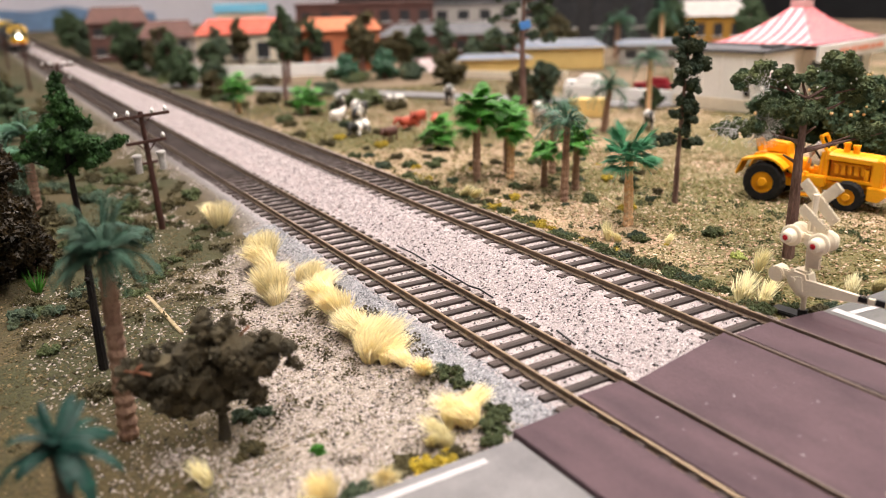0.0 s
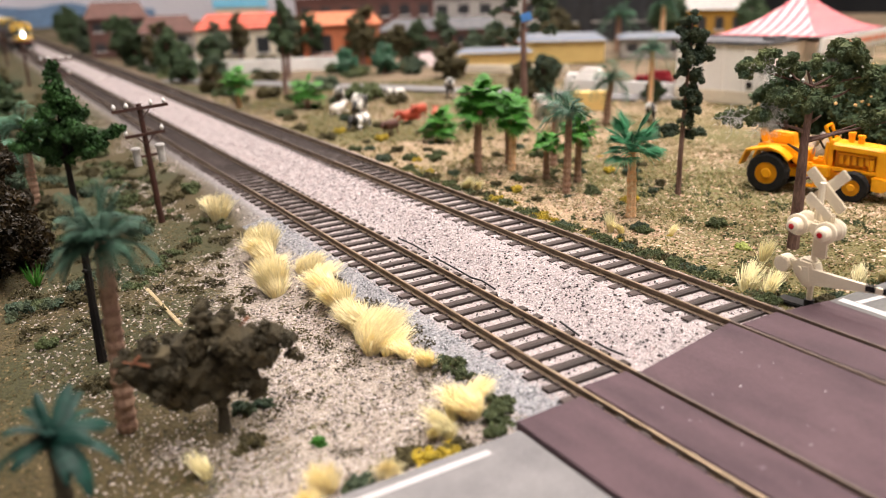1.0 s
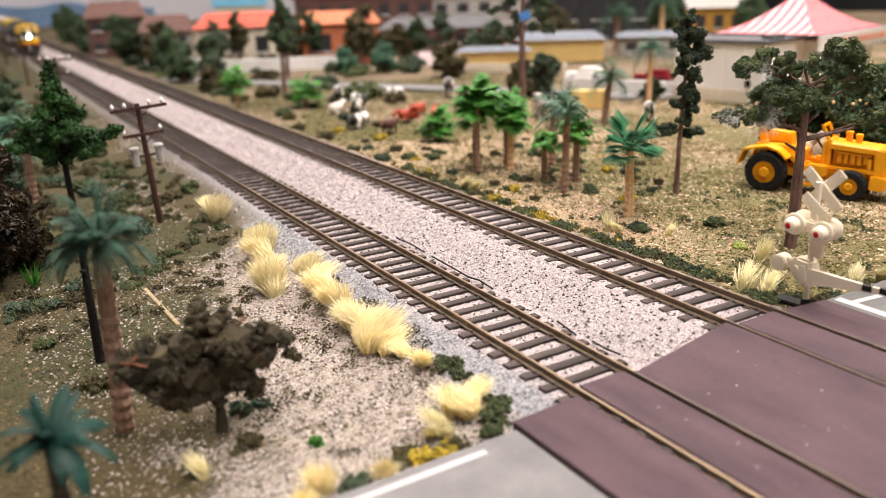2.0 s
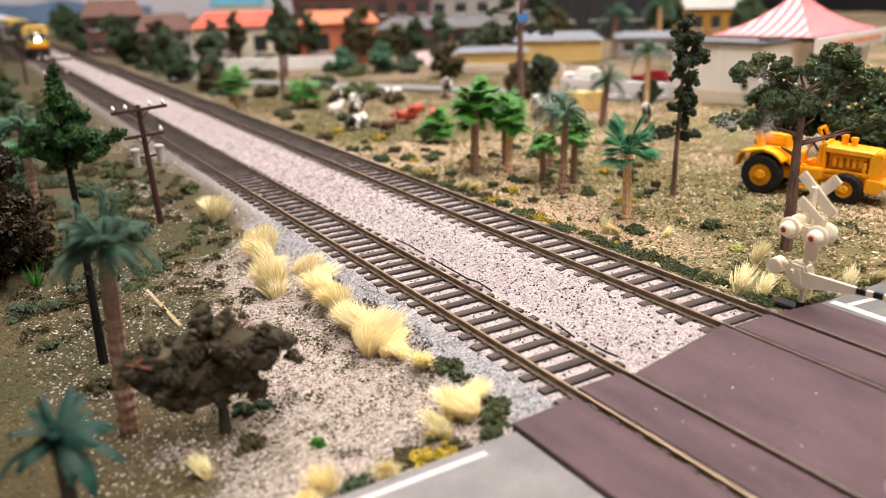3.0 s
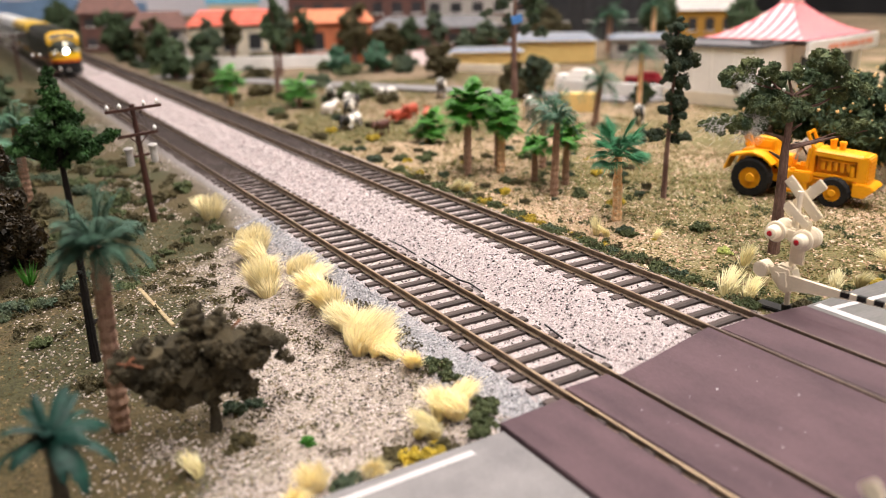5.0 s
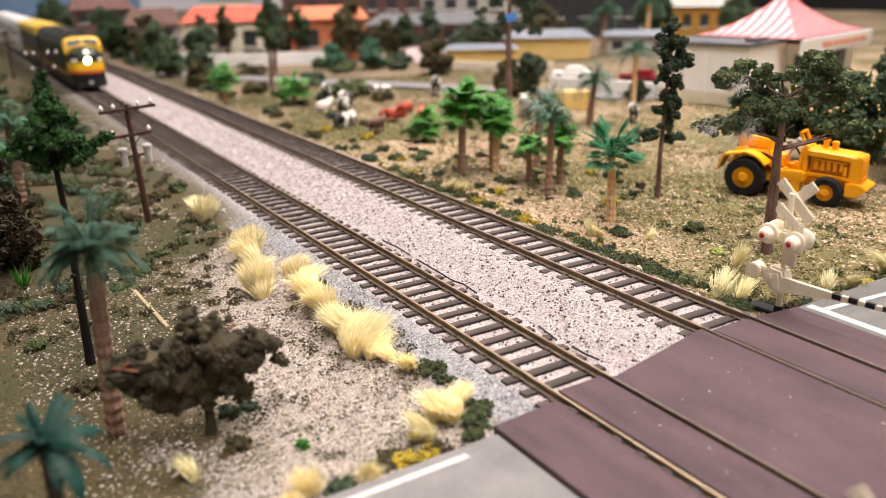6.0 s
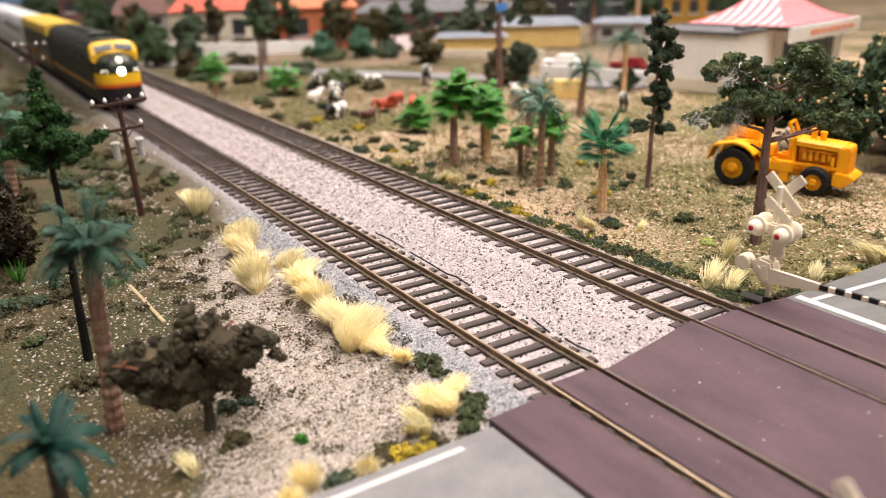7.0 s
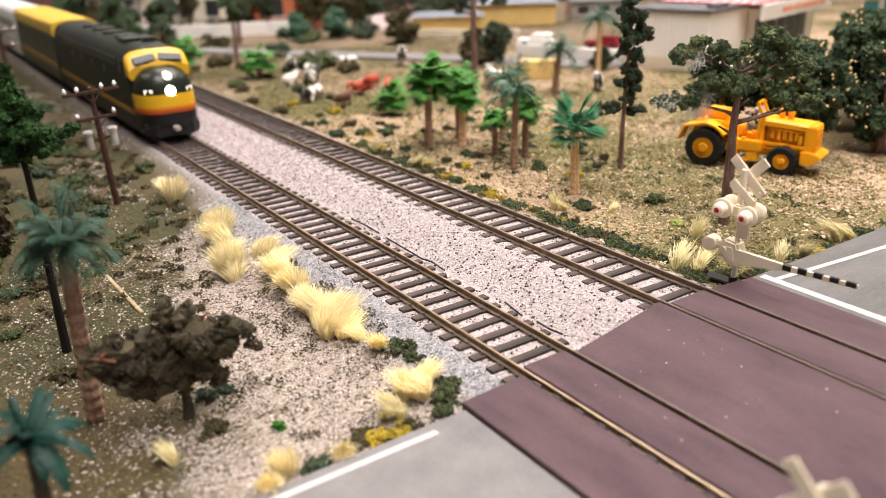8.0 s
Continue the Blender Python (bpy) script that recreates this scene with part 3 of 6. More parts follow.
pts, sz = grains(68000, -12.5, -2.4, -3.2, 16, 0.048, 0.0, lambda x, y: rng.random(len(x)) < np.clip((x + 9.4 + 2.2 * np.clip(-y / 3, 0, 1) - 0.3 * np.clip(y - 4, 0, 40) + 1.3 * uneven(x, y, 3.0, 4)) / 2.8, 0.1, 1))
scatter("shoulder_gravel", pts, sz, M["gravel"], "loose tan and grey gravel beside the track", "gravel")
pts, sz = grains(15000, -6.6, -1.9, 16, 75, 0.06, 0.0, lambda x, y: rng.random(len(x)) < 0.12 + 0.4 * uneven(x, y, 3.0, 6))
scatter("shoulder_gravel", pts, sz, M["gravel"], "loose tan and grey gravel farther along the track", "gravel")
def patch(x, y):
    return np.clip(0.5 + 0.4 * uneven(x, y, 4.0, 2) + 0.25 * uneven(x, y, 1.4, 3), 0, 1)


def drifts(x, y):
    """Where the pinkish chips lie thick: near the grove and round the small palm."""
    return np.clip(1.1 * np.exp(-(((x - 21.5) / 4.5) ** 2 + ((y - 0.5) / 4.5) ** 2)) + 0.9 * np.exp(-(((x - 9.2) / 2.4) ** 2 + ((y - 8.5) / 6) ** 2)) + 0.35, 0, 1)


pts, sz = grains(9000, 6.9, 30, -3.1, 22, 0.085, 0.02, lambda x, y: rng.random(len(x)) < drifts(x, y) * (0.15 + 0.85 * (1 - patch(x, y))))
scatter("bark_chips", pts, sz, M["chip"], "pinkish tan chips strewn over the field", "ground cover", flat=0.45)
pts, sz = grains(60000, 6.9, 30, -3.1, 26, 0.048, 0.01, lambda x, y: rng.random(len(x)) < 0.1 + 0.75 * drifts(x, y) * (1 - patch(x, y)))
scatter("sand_flecks", pts, sz, M["fleck"], "coarse tan flecks on the field", "ground cover", flat=0.5)
pts, sz = grains(56000, 6.8, 26, -3.1, 22, 0.055, 0.0, lambda x, y: rng.random(len(x)) < (0.25 + 0.75 * patch(x, y)) * (1 - 0.75 * np.exp(-(((x - 9.0) / 2.2) ** 2 + ((y - 8.5) / 5.5) ** 2))))
scatter("turf", pts, sz, M["turf"], "olive green turf crumbs on the field", "ground cover", flat=0.8)
pts, sz = grains(36000, 7.0, 42, 20, 62, 0.085, 0.0, lambda x, y: rng.random(len(x)) < 0.2 + 0.8 * patch(x * 0.6, y * 0.6))
scatter("turf", pts, sz, M["turf"], "olive and brown turf crumbs on the far field", "ground cover", flat=0.8)
pts, sz = grains(12000, 7.0, 42, 22, 62, 0.07, 0.0, lambda x, y: rng.random(len(x)) < 1 - patch(x * 0.6, y * 0.6))
scatter("sand_flecks", pts, sz, M["fleck"], "coarse tan flecks on the far field", "ground cover", flat=0.5)
pts, sz = grains(30000, -20, -5, -1, 30, 0.05, 0.0, lambda x, y: x < -6.5 + 0.2 * np.clip(y - 4, 0, 12))
scatter("earth_crumbs", pts, sz, M["earthfleck"], "brown and olive earth crumbs with tan flecks", "ground cover", flat=0.5)


# ---------------------------------------------------------------- room
s = Shape().box((60, 110, -101), (560, 560, 2))
structure("floor", s, M["carpet"], "dark carpet of the exhibition room")
s = Shape().box((60, 110, 161), (560, 560, 2))
structure("ceiling", s, M["ceiling"], "white ceiling")
s = Shape().box((-40, 332, 30), (360, 4, 262))
structure("wall_north", s, M["backdrop"], "pale lilac-grey painted backdrop wall")
s = Shape().box((240, 332, 30), (200, 4, 262))
structure("wall_north_east", s, M["darkwall"], "dark curtain wall")
s = Shape().box((342, 110, 30), (4, 440, 262))
structure("wall_east", s, M["darkwall"], "dark curtain wall")
s = Shape().box((-222, 110, 30), (4, 440, 262))
structure("wall_west", s, M["roomwall"], "plain pale room wall")
s = Shape().box((60, -112, 30), (560, 4, 262))
structure("wall_south", s, M["roomwall"], "plain pale room wall")
for lx, ly, watts in LAMPS:
    lt = thing("ceiling_light", at(lx, ly, 157.5), "white ceiling light panel, switched on", "ceiling light", "ceiling lights")
    part("frame", Shape().box((0, 0, 1.2), (64, 124, 2)), M["white"], lt)
    part("diffuser", Shape().box((0, 0, 0.0), (60, 120, 0.3)), M["panel"], lt)

table = thing("layout_table", at(0, 0), "plain dark table carrying the model railway", "table", "", "structure")
part("table_top", Shape().box((60, 127.5, -3.2), (259.6, 344.6, 3.6)), M["darkwall"], table)
part("table_skirt", Shape().box((60, -44, -50), (256, 1.5, 96)).box((60, 299, -50), (256, 1.5, 96)).box((-69, 127.5, -50), (1.5, 341, 96)).box((189, 127.5, -50), (1.5, 341, 96)), M["darkwall"], table, "dark cloth skirt")

# ---------------------------------------------------------------- road and crossing
def slab(x0, x1, z0, z1, y0, y1, thick):
    v = [(x0, y0, z0 - thick), (x1, y0, z1 - thick), (x1, y1, z1 - thick), (x0, y1, z0 - thick), (x0, y0, z0), (x1, y0, z1), (x1, y1, z1), (x0, y1, z0)]
    return Shape().add(v, [(3, 2, 1, 0), (4, 5, 6, 7), (0, 1, 5, 4), (1, 2, 6, 5), (2, 3, 7, 6), (3, 0, 4, 7)])


crossing = thing("road_crossing", at(0, 0), "flat maroon crossing panels laid between and beside the rails", "level crossing", "", "structure")
for x0, x1, z0, z1, y1 in ((-3.03, -1.06, -0.14, -0.07, -3.2), (-0.73, 0.74, -0.04, -0.04, -2.85), (0.935, 4.285, -0.04, 0.54, -3.1), (4.48, 5.97, 0.545, 0.545, -3.35), (6.155, 8.25, 0.54, 0.38, -3.4)):
    part("panel", slab(x0, x1, z0, z1, -12.6, y1, 0.3), M["pad"], crossing, bevel=0.02)
road = thing("road", at(0, 0), "grey two-lane road with white edge lines", "road", "", "structure")
part("carriageway", slab(-60, -3.05, -0.6, -0.28, -13.0, -3.38, 0.3), M["asphalt"], road)
# the right half takes the darker road colour that stands for shade
part("carriageway", slab(8.27, 60, 0.33, 0.1, -13.0, -3.38, 0.3), M["darkroad"], road, "worn streaky grey surface, coloured darker for shade")
def zr(x):
    return -0.28 - 0.32 * (-3.05 - x) / 56.95
part("edge_line", slab(-40, -4.15, zr(-40) + 0.008, zr(-4.15) + 0.008, -3.84, -3.66, 0.006), M["line"], road, "white painted line")
part("stop_line", slab(8.56, 8.86, 0.338, 0.337, -12.5, -3.5, 0.006), M["line"], road, "white painted line")
bend = [(8.87, -3.86), (10.3, -4.02), (12.0, -4.2), (14.4, -4.42), (18.0, -4.6), (40.0, -4.7)]
def zr2(x):
    return 0.338 - 0.23 * (x - 8.27) / 51.73
part("edge_line", Shape().loft([[(x, y - 0.19, zr2(x) - 0.004), (x, y, zr2(x) - 0.004), (x, y, zr2(x) + 0.008), (x, y - 0.19, zr2(x) + 0.008)] for x, y in bend]), M["line"], road, "white painted line")

# ---------------------------------------------------------------- tracks
def rail_shape():
    prof = [(-0.11, -0.21), (0.11, -0.21), (0.11, -0.185), (0.02, -0.165), (0.02, -0.06), (0.043, -0.05), (0.043, -0.012), (-0.043, -0.012), (-0.043, -0.05), (-0.02, -0.06), (-0.02, -0.165), (-0.11, -0.185)]
    return Shape().loft([[(x, y, z) for x, z in prof] for y in (-40, -3, 40, 120, 290)])


def head_shape(y0, y1):
    return Shape().loft([[(x, y, z) for x, z in ((-0.041, -0.014), (0.041, -0.014), (0.036, 0.0), (-0.036, 0.0))] for y in (y0, y1)])


def tie_shape():
    t = Shape().box((0, 0, -0.285), (2.82, 0.3, 0.15))
    for sx in (-0.885, 0.885):
        t.box((sx, 0, -0.203), (0.34, 0.2, 0.02))
        for k in (-0.13, 0.13):
            t.box((sx + k, 0, -0.18), (0.06, 0.09, 0.05))
    return t


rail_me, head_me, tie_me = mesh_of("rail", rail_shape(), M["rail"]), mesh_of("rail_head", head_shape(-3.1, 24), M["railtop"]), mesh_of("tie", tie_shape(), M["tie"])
for cx, cz, n in ((0.0, 0.0, 0), (R2X, R2Z, 1)):
    track = thing("railway_track", at(cx, 0, cz), "straight model track of brass-coloured rails on dark ties in ballast", "railway track", "parallel tracks")
    for sx in (-0.885, 0.885):
        r = new("rail", rail_me)
        r.parent, r.matrix_basis = track, at(sx, 0)
        h = new("rail_head", head_me)
        h.parent, h.matrix_basis = r, Matrix()
        tagged(h, "shiny brassy rail head")
        # duller head colour beyond y = 24 and on three rails in the crossing
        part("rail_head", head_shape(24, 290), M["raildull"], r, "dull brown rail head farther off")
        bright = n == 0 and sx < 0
        h = part("rail_head", head_shape(-40, -3.1), M["railtop" if bright else "raildull"], r, "shiny brassy rail head" if bright else "dull brown rail head in the crossing")
    y, i, rest = -3.0 + 0.2 * n, 0, Shape()
    while y < 285:
        if i < 190:
            t = new("tie", tie_me)
            t.parent = track
            t.matrix_basis = at(0.05 * rng.uniform(-1, 1), y, 0, 1.2 * rng.uniform(-1, 1))
        else:
            rest.box((0, y, -0.285), (2.82, 0.3, 0.15))
        y, i = y + 0.785, i + 1
    if n == 0:
        for k in range(11):
            part("tie_plate", Shape().box((-1.0, -3.75 - 0.785 * k, -0.13), (0.13, 0.34, 0.1)), M["tie"], track, bevel=0.02)
    far = part("distant_tie", rest, M["tie"], track)
    tagged(far, kind="stuff")

# ---------------------------------------------------------------- crossing signals
def crossing_signal(m, label, gate=True):
    ob = thing("crossing_signal", m, label, "crossing signal", "crossing signals")
    part("base", Shape().box((-0.35, 0.1, 0.06), (1.3, 0.5, 0.12)), M["black"], ob, "black plastic base plate", bevel=0.03)
    part("socket", Shape().tube([(0, 0, 0.05), (0, 0, 0.32)], 0.14, 12), M["black"], ob, "black socket")
    part("mast", Shape().tube([(0, 0, 0.2), (0, 0, 3.85)], 0.085, 10), M["cream"], ob, smooth=False)
    house = Shape().loft([[(-0.5, y, 1.42), (-0.52, y, 1.15), (-0.12, y, 0.72), (0.2, y, 0.78), (0.3, y, 1.0), (0.12, y, 1.55), (-0.3, y, 1.6)] for y in (-0.26, 0.24)])
    part("gate_mechanism", house, M["cream"], ob, bevel=0.07)
    part("cover_plate", Shape().loft([[(-0.34, y, 1.36), (-0.34, y, 1.16), (-0.08, y, 0.9), (0.1, y, 0.95), (0.02, y, 1.42)] for y in (-0.3, -0.25)]), M["cream"], ob, bevel=0.02)
    part("pivot", Shape().tube([(-0.24, -0.34, 1.28), (-0.24, -0.24, 1.28)], 0.07, 12), M["cream"], ob)
    part("counterweight", Shape().tube([(-0.86, -0.24, 1.27), (-0.86, 0.2, 1.27)], 0.25, 16), M["cream"], ob, bevel=0.03)
    part("weight_arm", Shape().box((-0.5, -0.05, 1.34), (0.7, 0.13, 0.2), ry=5), M["cream"], ob, bevel=0.03)
    if gate:
        gate_shape = Shape().loft([[(0.1, -0.26, 0.86), (0.1, -0.12, 0.86), (0.1, -0.12, 1.34), (0.1, -0.26, 1.34)],
                                   [(1.9, -0.25, 1.12), (1.9, -0.16, 1.12), (1.9, -0.16, 1.3), (1.9, -0.25, 1.3)],
                                   [(3.88, -0.24, 1.2), (3.88, -0.18, 1.2), (3.88, -0.18, 1.32), (3.88, -0.24, 1.32)]])
        arm = part("gate_arm", gate_shape, M["cream"], ob, "lowered cream gate arm with black bands")
        for k in range(5):
            x = 1.8 + 0.47 * k
            part("black_band", Shape().box((x, -0.205, 1.22 + 0.03 * (x - 1.9)), (0.3, 0.115, 0.2 - 0.012 * k)), M["black"], arm, "black band", bevel=0.02)
    for a, dy in ((44, 0.13), (-46, 0.2)):
        board = part("crossbuck_board", Shape().box((0.05, dy, 3.62), (1.5, 0.07, 0.33), ry=a), M["cream"], ob, bevel=0.025)
        for k in (-0.62, 0.62):
            c, sn = math.cos(radians(a)), math.sin(radians(a))
            part("rivet", Shape().tube([(0.05 + k * c, dy - 0.05, 3.62 - k * sn), (0.05 + k * c, dy - 0.03, 3.62 - k * sn)], 0.03, 8), M["cream"], board)
    part("crossbuck_board", Shape().box((0.05, -0.13, 3.18), (0.95, 0.06, 0.26), ry=38), M["cream"], ob, bevel=0.02)
    for z in (2.92, 3.1):
        part("ladder_bar", Shape().box((0.1, 0.05, z), (0.42, 0.07, 0.08)), M["cream"], ob)
    part("track_sign", Shape().box((0.1, 0.12, 2.86), (0.62, 0.06, 0.28)), M["cream"], ob, bevel=0.02)
    part("lower_sign", Shape().box((0.2, -0.06, 1.98), (0.4, 0.08, 0.62)), M["cream"], ob, bevel=0.03)
    part("lamp_bar", Shape().tube([(-0.46, 0.0, 2.56), (0.4, 0.0, 2.5)], 0.13, 10), M["cream"], ob)
    part("lamp_bracket", Shape().box((0, 0, 2.54), (0.3, 0.42, 0.42)), M["cream"], ob, bevel=0.06)
    for sx, z in ((-0.47, 2.58), (0.38, 2.5)):
        for sy in (-1, 1):
            head = part("lamp_head", Shape().tube([(sx, 0.08 * sy, z), (sx, 0.16 * sy, z), (sx, 0.22 * sy, z), (sx, 0.28 * sy, z), (sx, 0.3 * sy, z)], [0.14, 0.27, 0.32, 0.32, 0.28], 24), M["cream"], ob, smooth=False)
            part("hood", Shape().tube([(sx, 0.28 * sy, z), (sx, 0.42 * sy, z), (sx, 0.56 * sy, z), (sx, 0.6 * sy, z)], [0.22, 0.21, 0.18, 0.12], 20), M["cream"], head)
            part("lens", Shape().blob((sx, 0.595 * sy, z), (0.09, 0.035, 0.09), ball=ICO2), M["red"], head, "small red lens", smooth=True)
    return ob


crossing_signal(at(7.62, -3.2, 0.17, -84), "cream plastic crossbuck signal with red lamps and lowered gate")
crossing_signal(at(-3.05, -12.62, -0.28, 92, 0.89), "cream plastic crossbuck signal on the near kerb", False)

# ---------------------------------------------------------------- telegraph poles
def telegraph_pole(m, cans, label):
    ob = thing("telegraph_pole", m, label, "utility pole", "line of poles")
    part("post", Shape().tube([(0, 0, 0), (0, 0, 2.8), (0, 0, 5.75)], [0.16, 0.14, 0.11], 10, 0.04), M["pole"], ob)
    for z, w, pegs in ((5.55, 2.55, (-1.15, -0.6, 0.5, 1.1)), (4.35, 1.85, (-0.85, 0.8))):
        a = part("crossarm", Shape().box((0, -0.13, z), (w, 0.12, 0.14)), M["pole"], ob, bevel=0.015)
        for x in pegs:
            part("insulator", Shape().tube([(x, -0.13, z + 0.07), (x, -0.13, z + 0.16), (x, -0.13, z + 0.2), (x, -0.13, z + 0.34)], [0.05, 0.1, 0.1, 0.03], 8), M["insulator"], a, "white glassy insulator", smooth=True)
        for sx in (-1, 1):
            part("brace", Shape().tube([(0, -0.13, z - 0.5), (sx * 0.42, -0.13, z - 0.05)], 0.03, 5), M["pole"], ob)
    if cans:
        for sx in (-0.56, 0.56):
            part("transformer", Shape().tube([(sx, -0.1, 2.95), (sx, -0.1, 3.66), (sx, -0.1, 3.68), (sx, -0.1, 3.76), (sx, -0.1, 3.82)], [0.17, 0.17, 0.23, 0.23, 0.17], 14), M["can"], ob, "grey transformer can")
        part("bracket", Shape().box((0, -0.05, 3.35), (1.0, 0.08, 0.1)), M["pole"], ob)
    return ob


telegraph_pole(at(-5.55, 22.2, -0.85, 5) @ pose(0, 0, 0, 0, -3.0, 0), True, "red-brown telegraph pole with white insulators and two cans")
telegraph_pole(at(-5.4, 58.0, -0.85, 4), False, "red-brown telegraph pole with white insulators beside the track")
telegraph_pole(at(-5.0, 97.0, -0.85, 4), False, "red-brown telegraph pole with white insulators beside the track")
telegraph_pole(at(-5.0, 135.0, -0.85, 4), False, "red-brown telegraph pole with white insulators beside the track")

# ---------------------------------------------------------------- near trees
pine = tree("pine_tree", at(12.49, 0.93, 0, -31), [(0, 0, -0.1), (0.03, 0, 2), (0.0, 0, 4), (0.05, 0, 5.0), (0.1, 0.1, 5.9)],
     [(-2.1, 0.2, 6.65, 0.5), (-1.55, 0.1, 6.85, 0.55), (-0.95, -0.1, 6.7, 0.42), (-0.35, 0.2, 6.35, 0.5), (0.15, 0.2, 6.75, 0.32), (1.05, 0, 7.15, 0.58), (1.35, 0.1, 6.6, 0.55), (0.7, 0.3, 6.1, 0.45), (1.95, -0.2, 6.3, 0.52), (2.35, -0.1, 6.05, 0.4),
      (1.7, 0.3, 5.85, 0.35), (-1.15, -0.3, 5.6, 0.52), (-0.6, -0.3, 5.75, 0.4), (0.05, -0.3, 5.55, 0.5), (0.1, 0.4, 5.15, 0.35), (-2.75, 0, 4.95, 0.36), (-2.25, 0, 4.95, 0.42), (-1.7, -0.2, 4.9, 0.46), (2.2, 0.2, 4.65, 0.4), (2.6, 0.1, 4.85, 0.36), (3.15, 0, 4.7, 0.3)],
     M["pineleaf"], M["bark"], "flat-topped dark green pine with white moss on bare brown trunk", "tree", "", size=0.045, density=2.2, radius=0.2, seed=3, flakes=3, flake=0.035)
moss = Shape()
for cx, cz, w in ((-1.25, 4.75, 0.45), (-1.6, 4.6, 0.35), (-2.7, 4.95, 0.4), (-1.75, 6.45, 0.4), (-1.3, 5.2, 0.3)):
    for _ in range(75):
        p = np.array((cx, -0.3, cz)) + rng.normal(size=3) * w * 0.45
        pts = [p]
        for _ in range(4):
            pts.append(pts[-1] + rng.normal(size=3) * 0.08)
        moss.tube(pts, 0.0045, 3)
part("moss", moss, M["cob"], pine, "tangled white moss threads")
bits = Shape()
for cx, cz in ((-0.9, 6.35), (-0.45, 6.2), (0.2, 6.35), (1.35, 6.45), (1.5, 6.6), (0.15, 6.9)):
    bits.blob((cx, -0.4, cz), rng.uniform(0.035, 0.065), 0.45)
part("blossom", bits, M["cob"], pine, "small white tufts")
for z, a in ((4.6, 0.4), (3.6, 2.5), (2.6, 5.6), (4.3, 3.4)):
    part("stub", Shape().tube([(0, 0, z), (math.cos(a) * 0.6, math.sin(a) * 0.4, z + 0.3)], [0.08, 0.03], 5), M["bark"], pine)
tree("slim_tree", at(15.39, 9.26, 0, -31), [(0, 0, -0.1), (0, 0, 2), (0.05, 0, 4), (0.1, 0, 6), (0.15, 0, 7.8)],
     [(0.2, 0, 7.85, 0.46), (-0.05, 0.1, 7.35, 0.52), (0.4, 0, 7.05, 0.52), (-0.3, 0, 6.75, 0.42), (0.6, 0, 6.4, 0.56), (0.05, -0.2, 6.2, 0.5), (-0.2, 0, 5.6, 0.36), (0.45, 0, 5.3, 0.5), (0.0, 0, 4.9, 0.42), (0.4, 0, 4.5, 0.48), (-0.2, 0.1, 4.15, 0.4), (0.5, 0, 4.0, 0.4), (0.55, 0, 2.95, 0.5), (-0.35, 0, 3.05, 0.34), (-0.8, 0, 3.0, 0.4), (-1.2, 0, 2.95, 0.32), (0.25, 0, 3.45, 0.42)],
     M["foam2"], M["bark"], "tall thin dark green tree with bare lower trunk", "tree", "", size=0.05, density=1.8, radius=0.11, seed=4, flakes=3, flake=0.04)
conifer = tree("conifer_tree", at(-10.55, 7.52, -0.85, 0), [(0, 0, -0.1), (-0.02, 0, 2), (0.02, 0, 4), (-0.03, 0, 6), (0, 0, 8.4)],
     [(0.0, 0, 8.72, 0.12), (-0.02, 0, 8.45, 0.2), (-0.05, 0, 8.1, 0.3), (0.08, 0, 7.75, 0.38), (-0.25, 0, 7.5, 0.34), (0.3, 0.1, 7.35, 0.36), (-0.5, 0, 7.1, 0.38), (0.1, -0.3, 6.95, 0.46), (0.55, 0, 6.9, 0.34), (-0.75, 0.1, 6.75, 0.36), (-1.15, 0.1, 6.6, 0.24), (-0.2, 0.3, 6.5, 0.42), (0.45, -0.1, 6.5, 0.4), (0.75, 0, 6.55, 0.26), (1.15, 0, 6.72, 0.16), (1.42, 0, 6.85, 0.24), (-0.5, 0, 6.45, 0.36), (0.1, 0.1, 6.2, 0.26), (-0.35, 0, 6.15, 0.2)],
     M["conifer"], M["black_bark"], "bright dark-green conifer on a bare black trunk", "tree", "", size=0.05, density=2.4, radius=0.125, flake=0.05, flakes=12, seed=5, core=0.6)
for z, a in ((1.2, 0.5), (2.1, 2.2), (2.9, 4.2), (3.6, 5.8), (4.4, 1.0)):
    part("knot", Shape().tube([(0, 0, z), (math.cos(a) * 0.26, math.sin(a) * 0.26, z + 0.06)], [0.09, 0.05], 6), M["black_bark"], conifer)
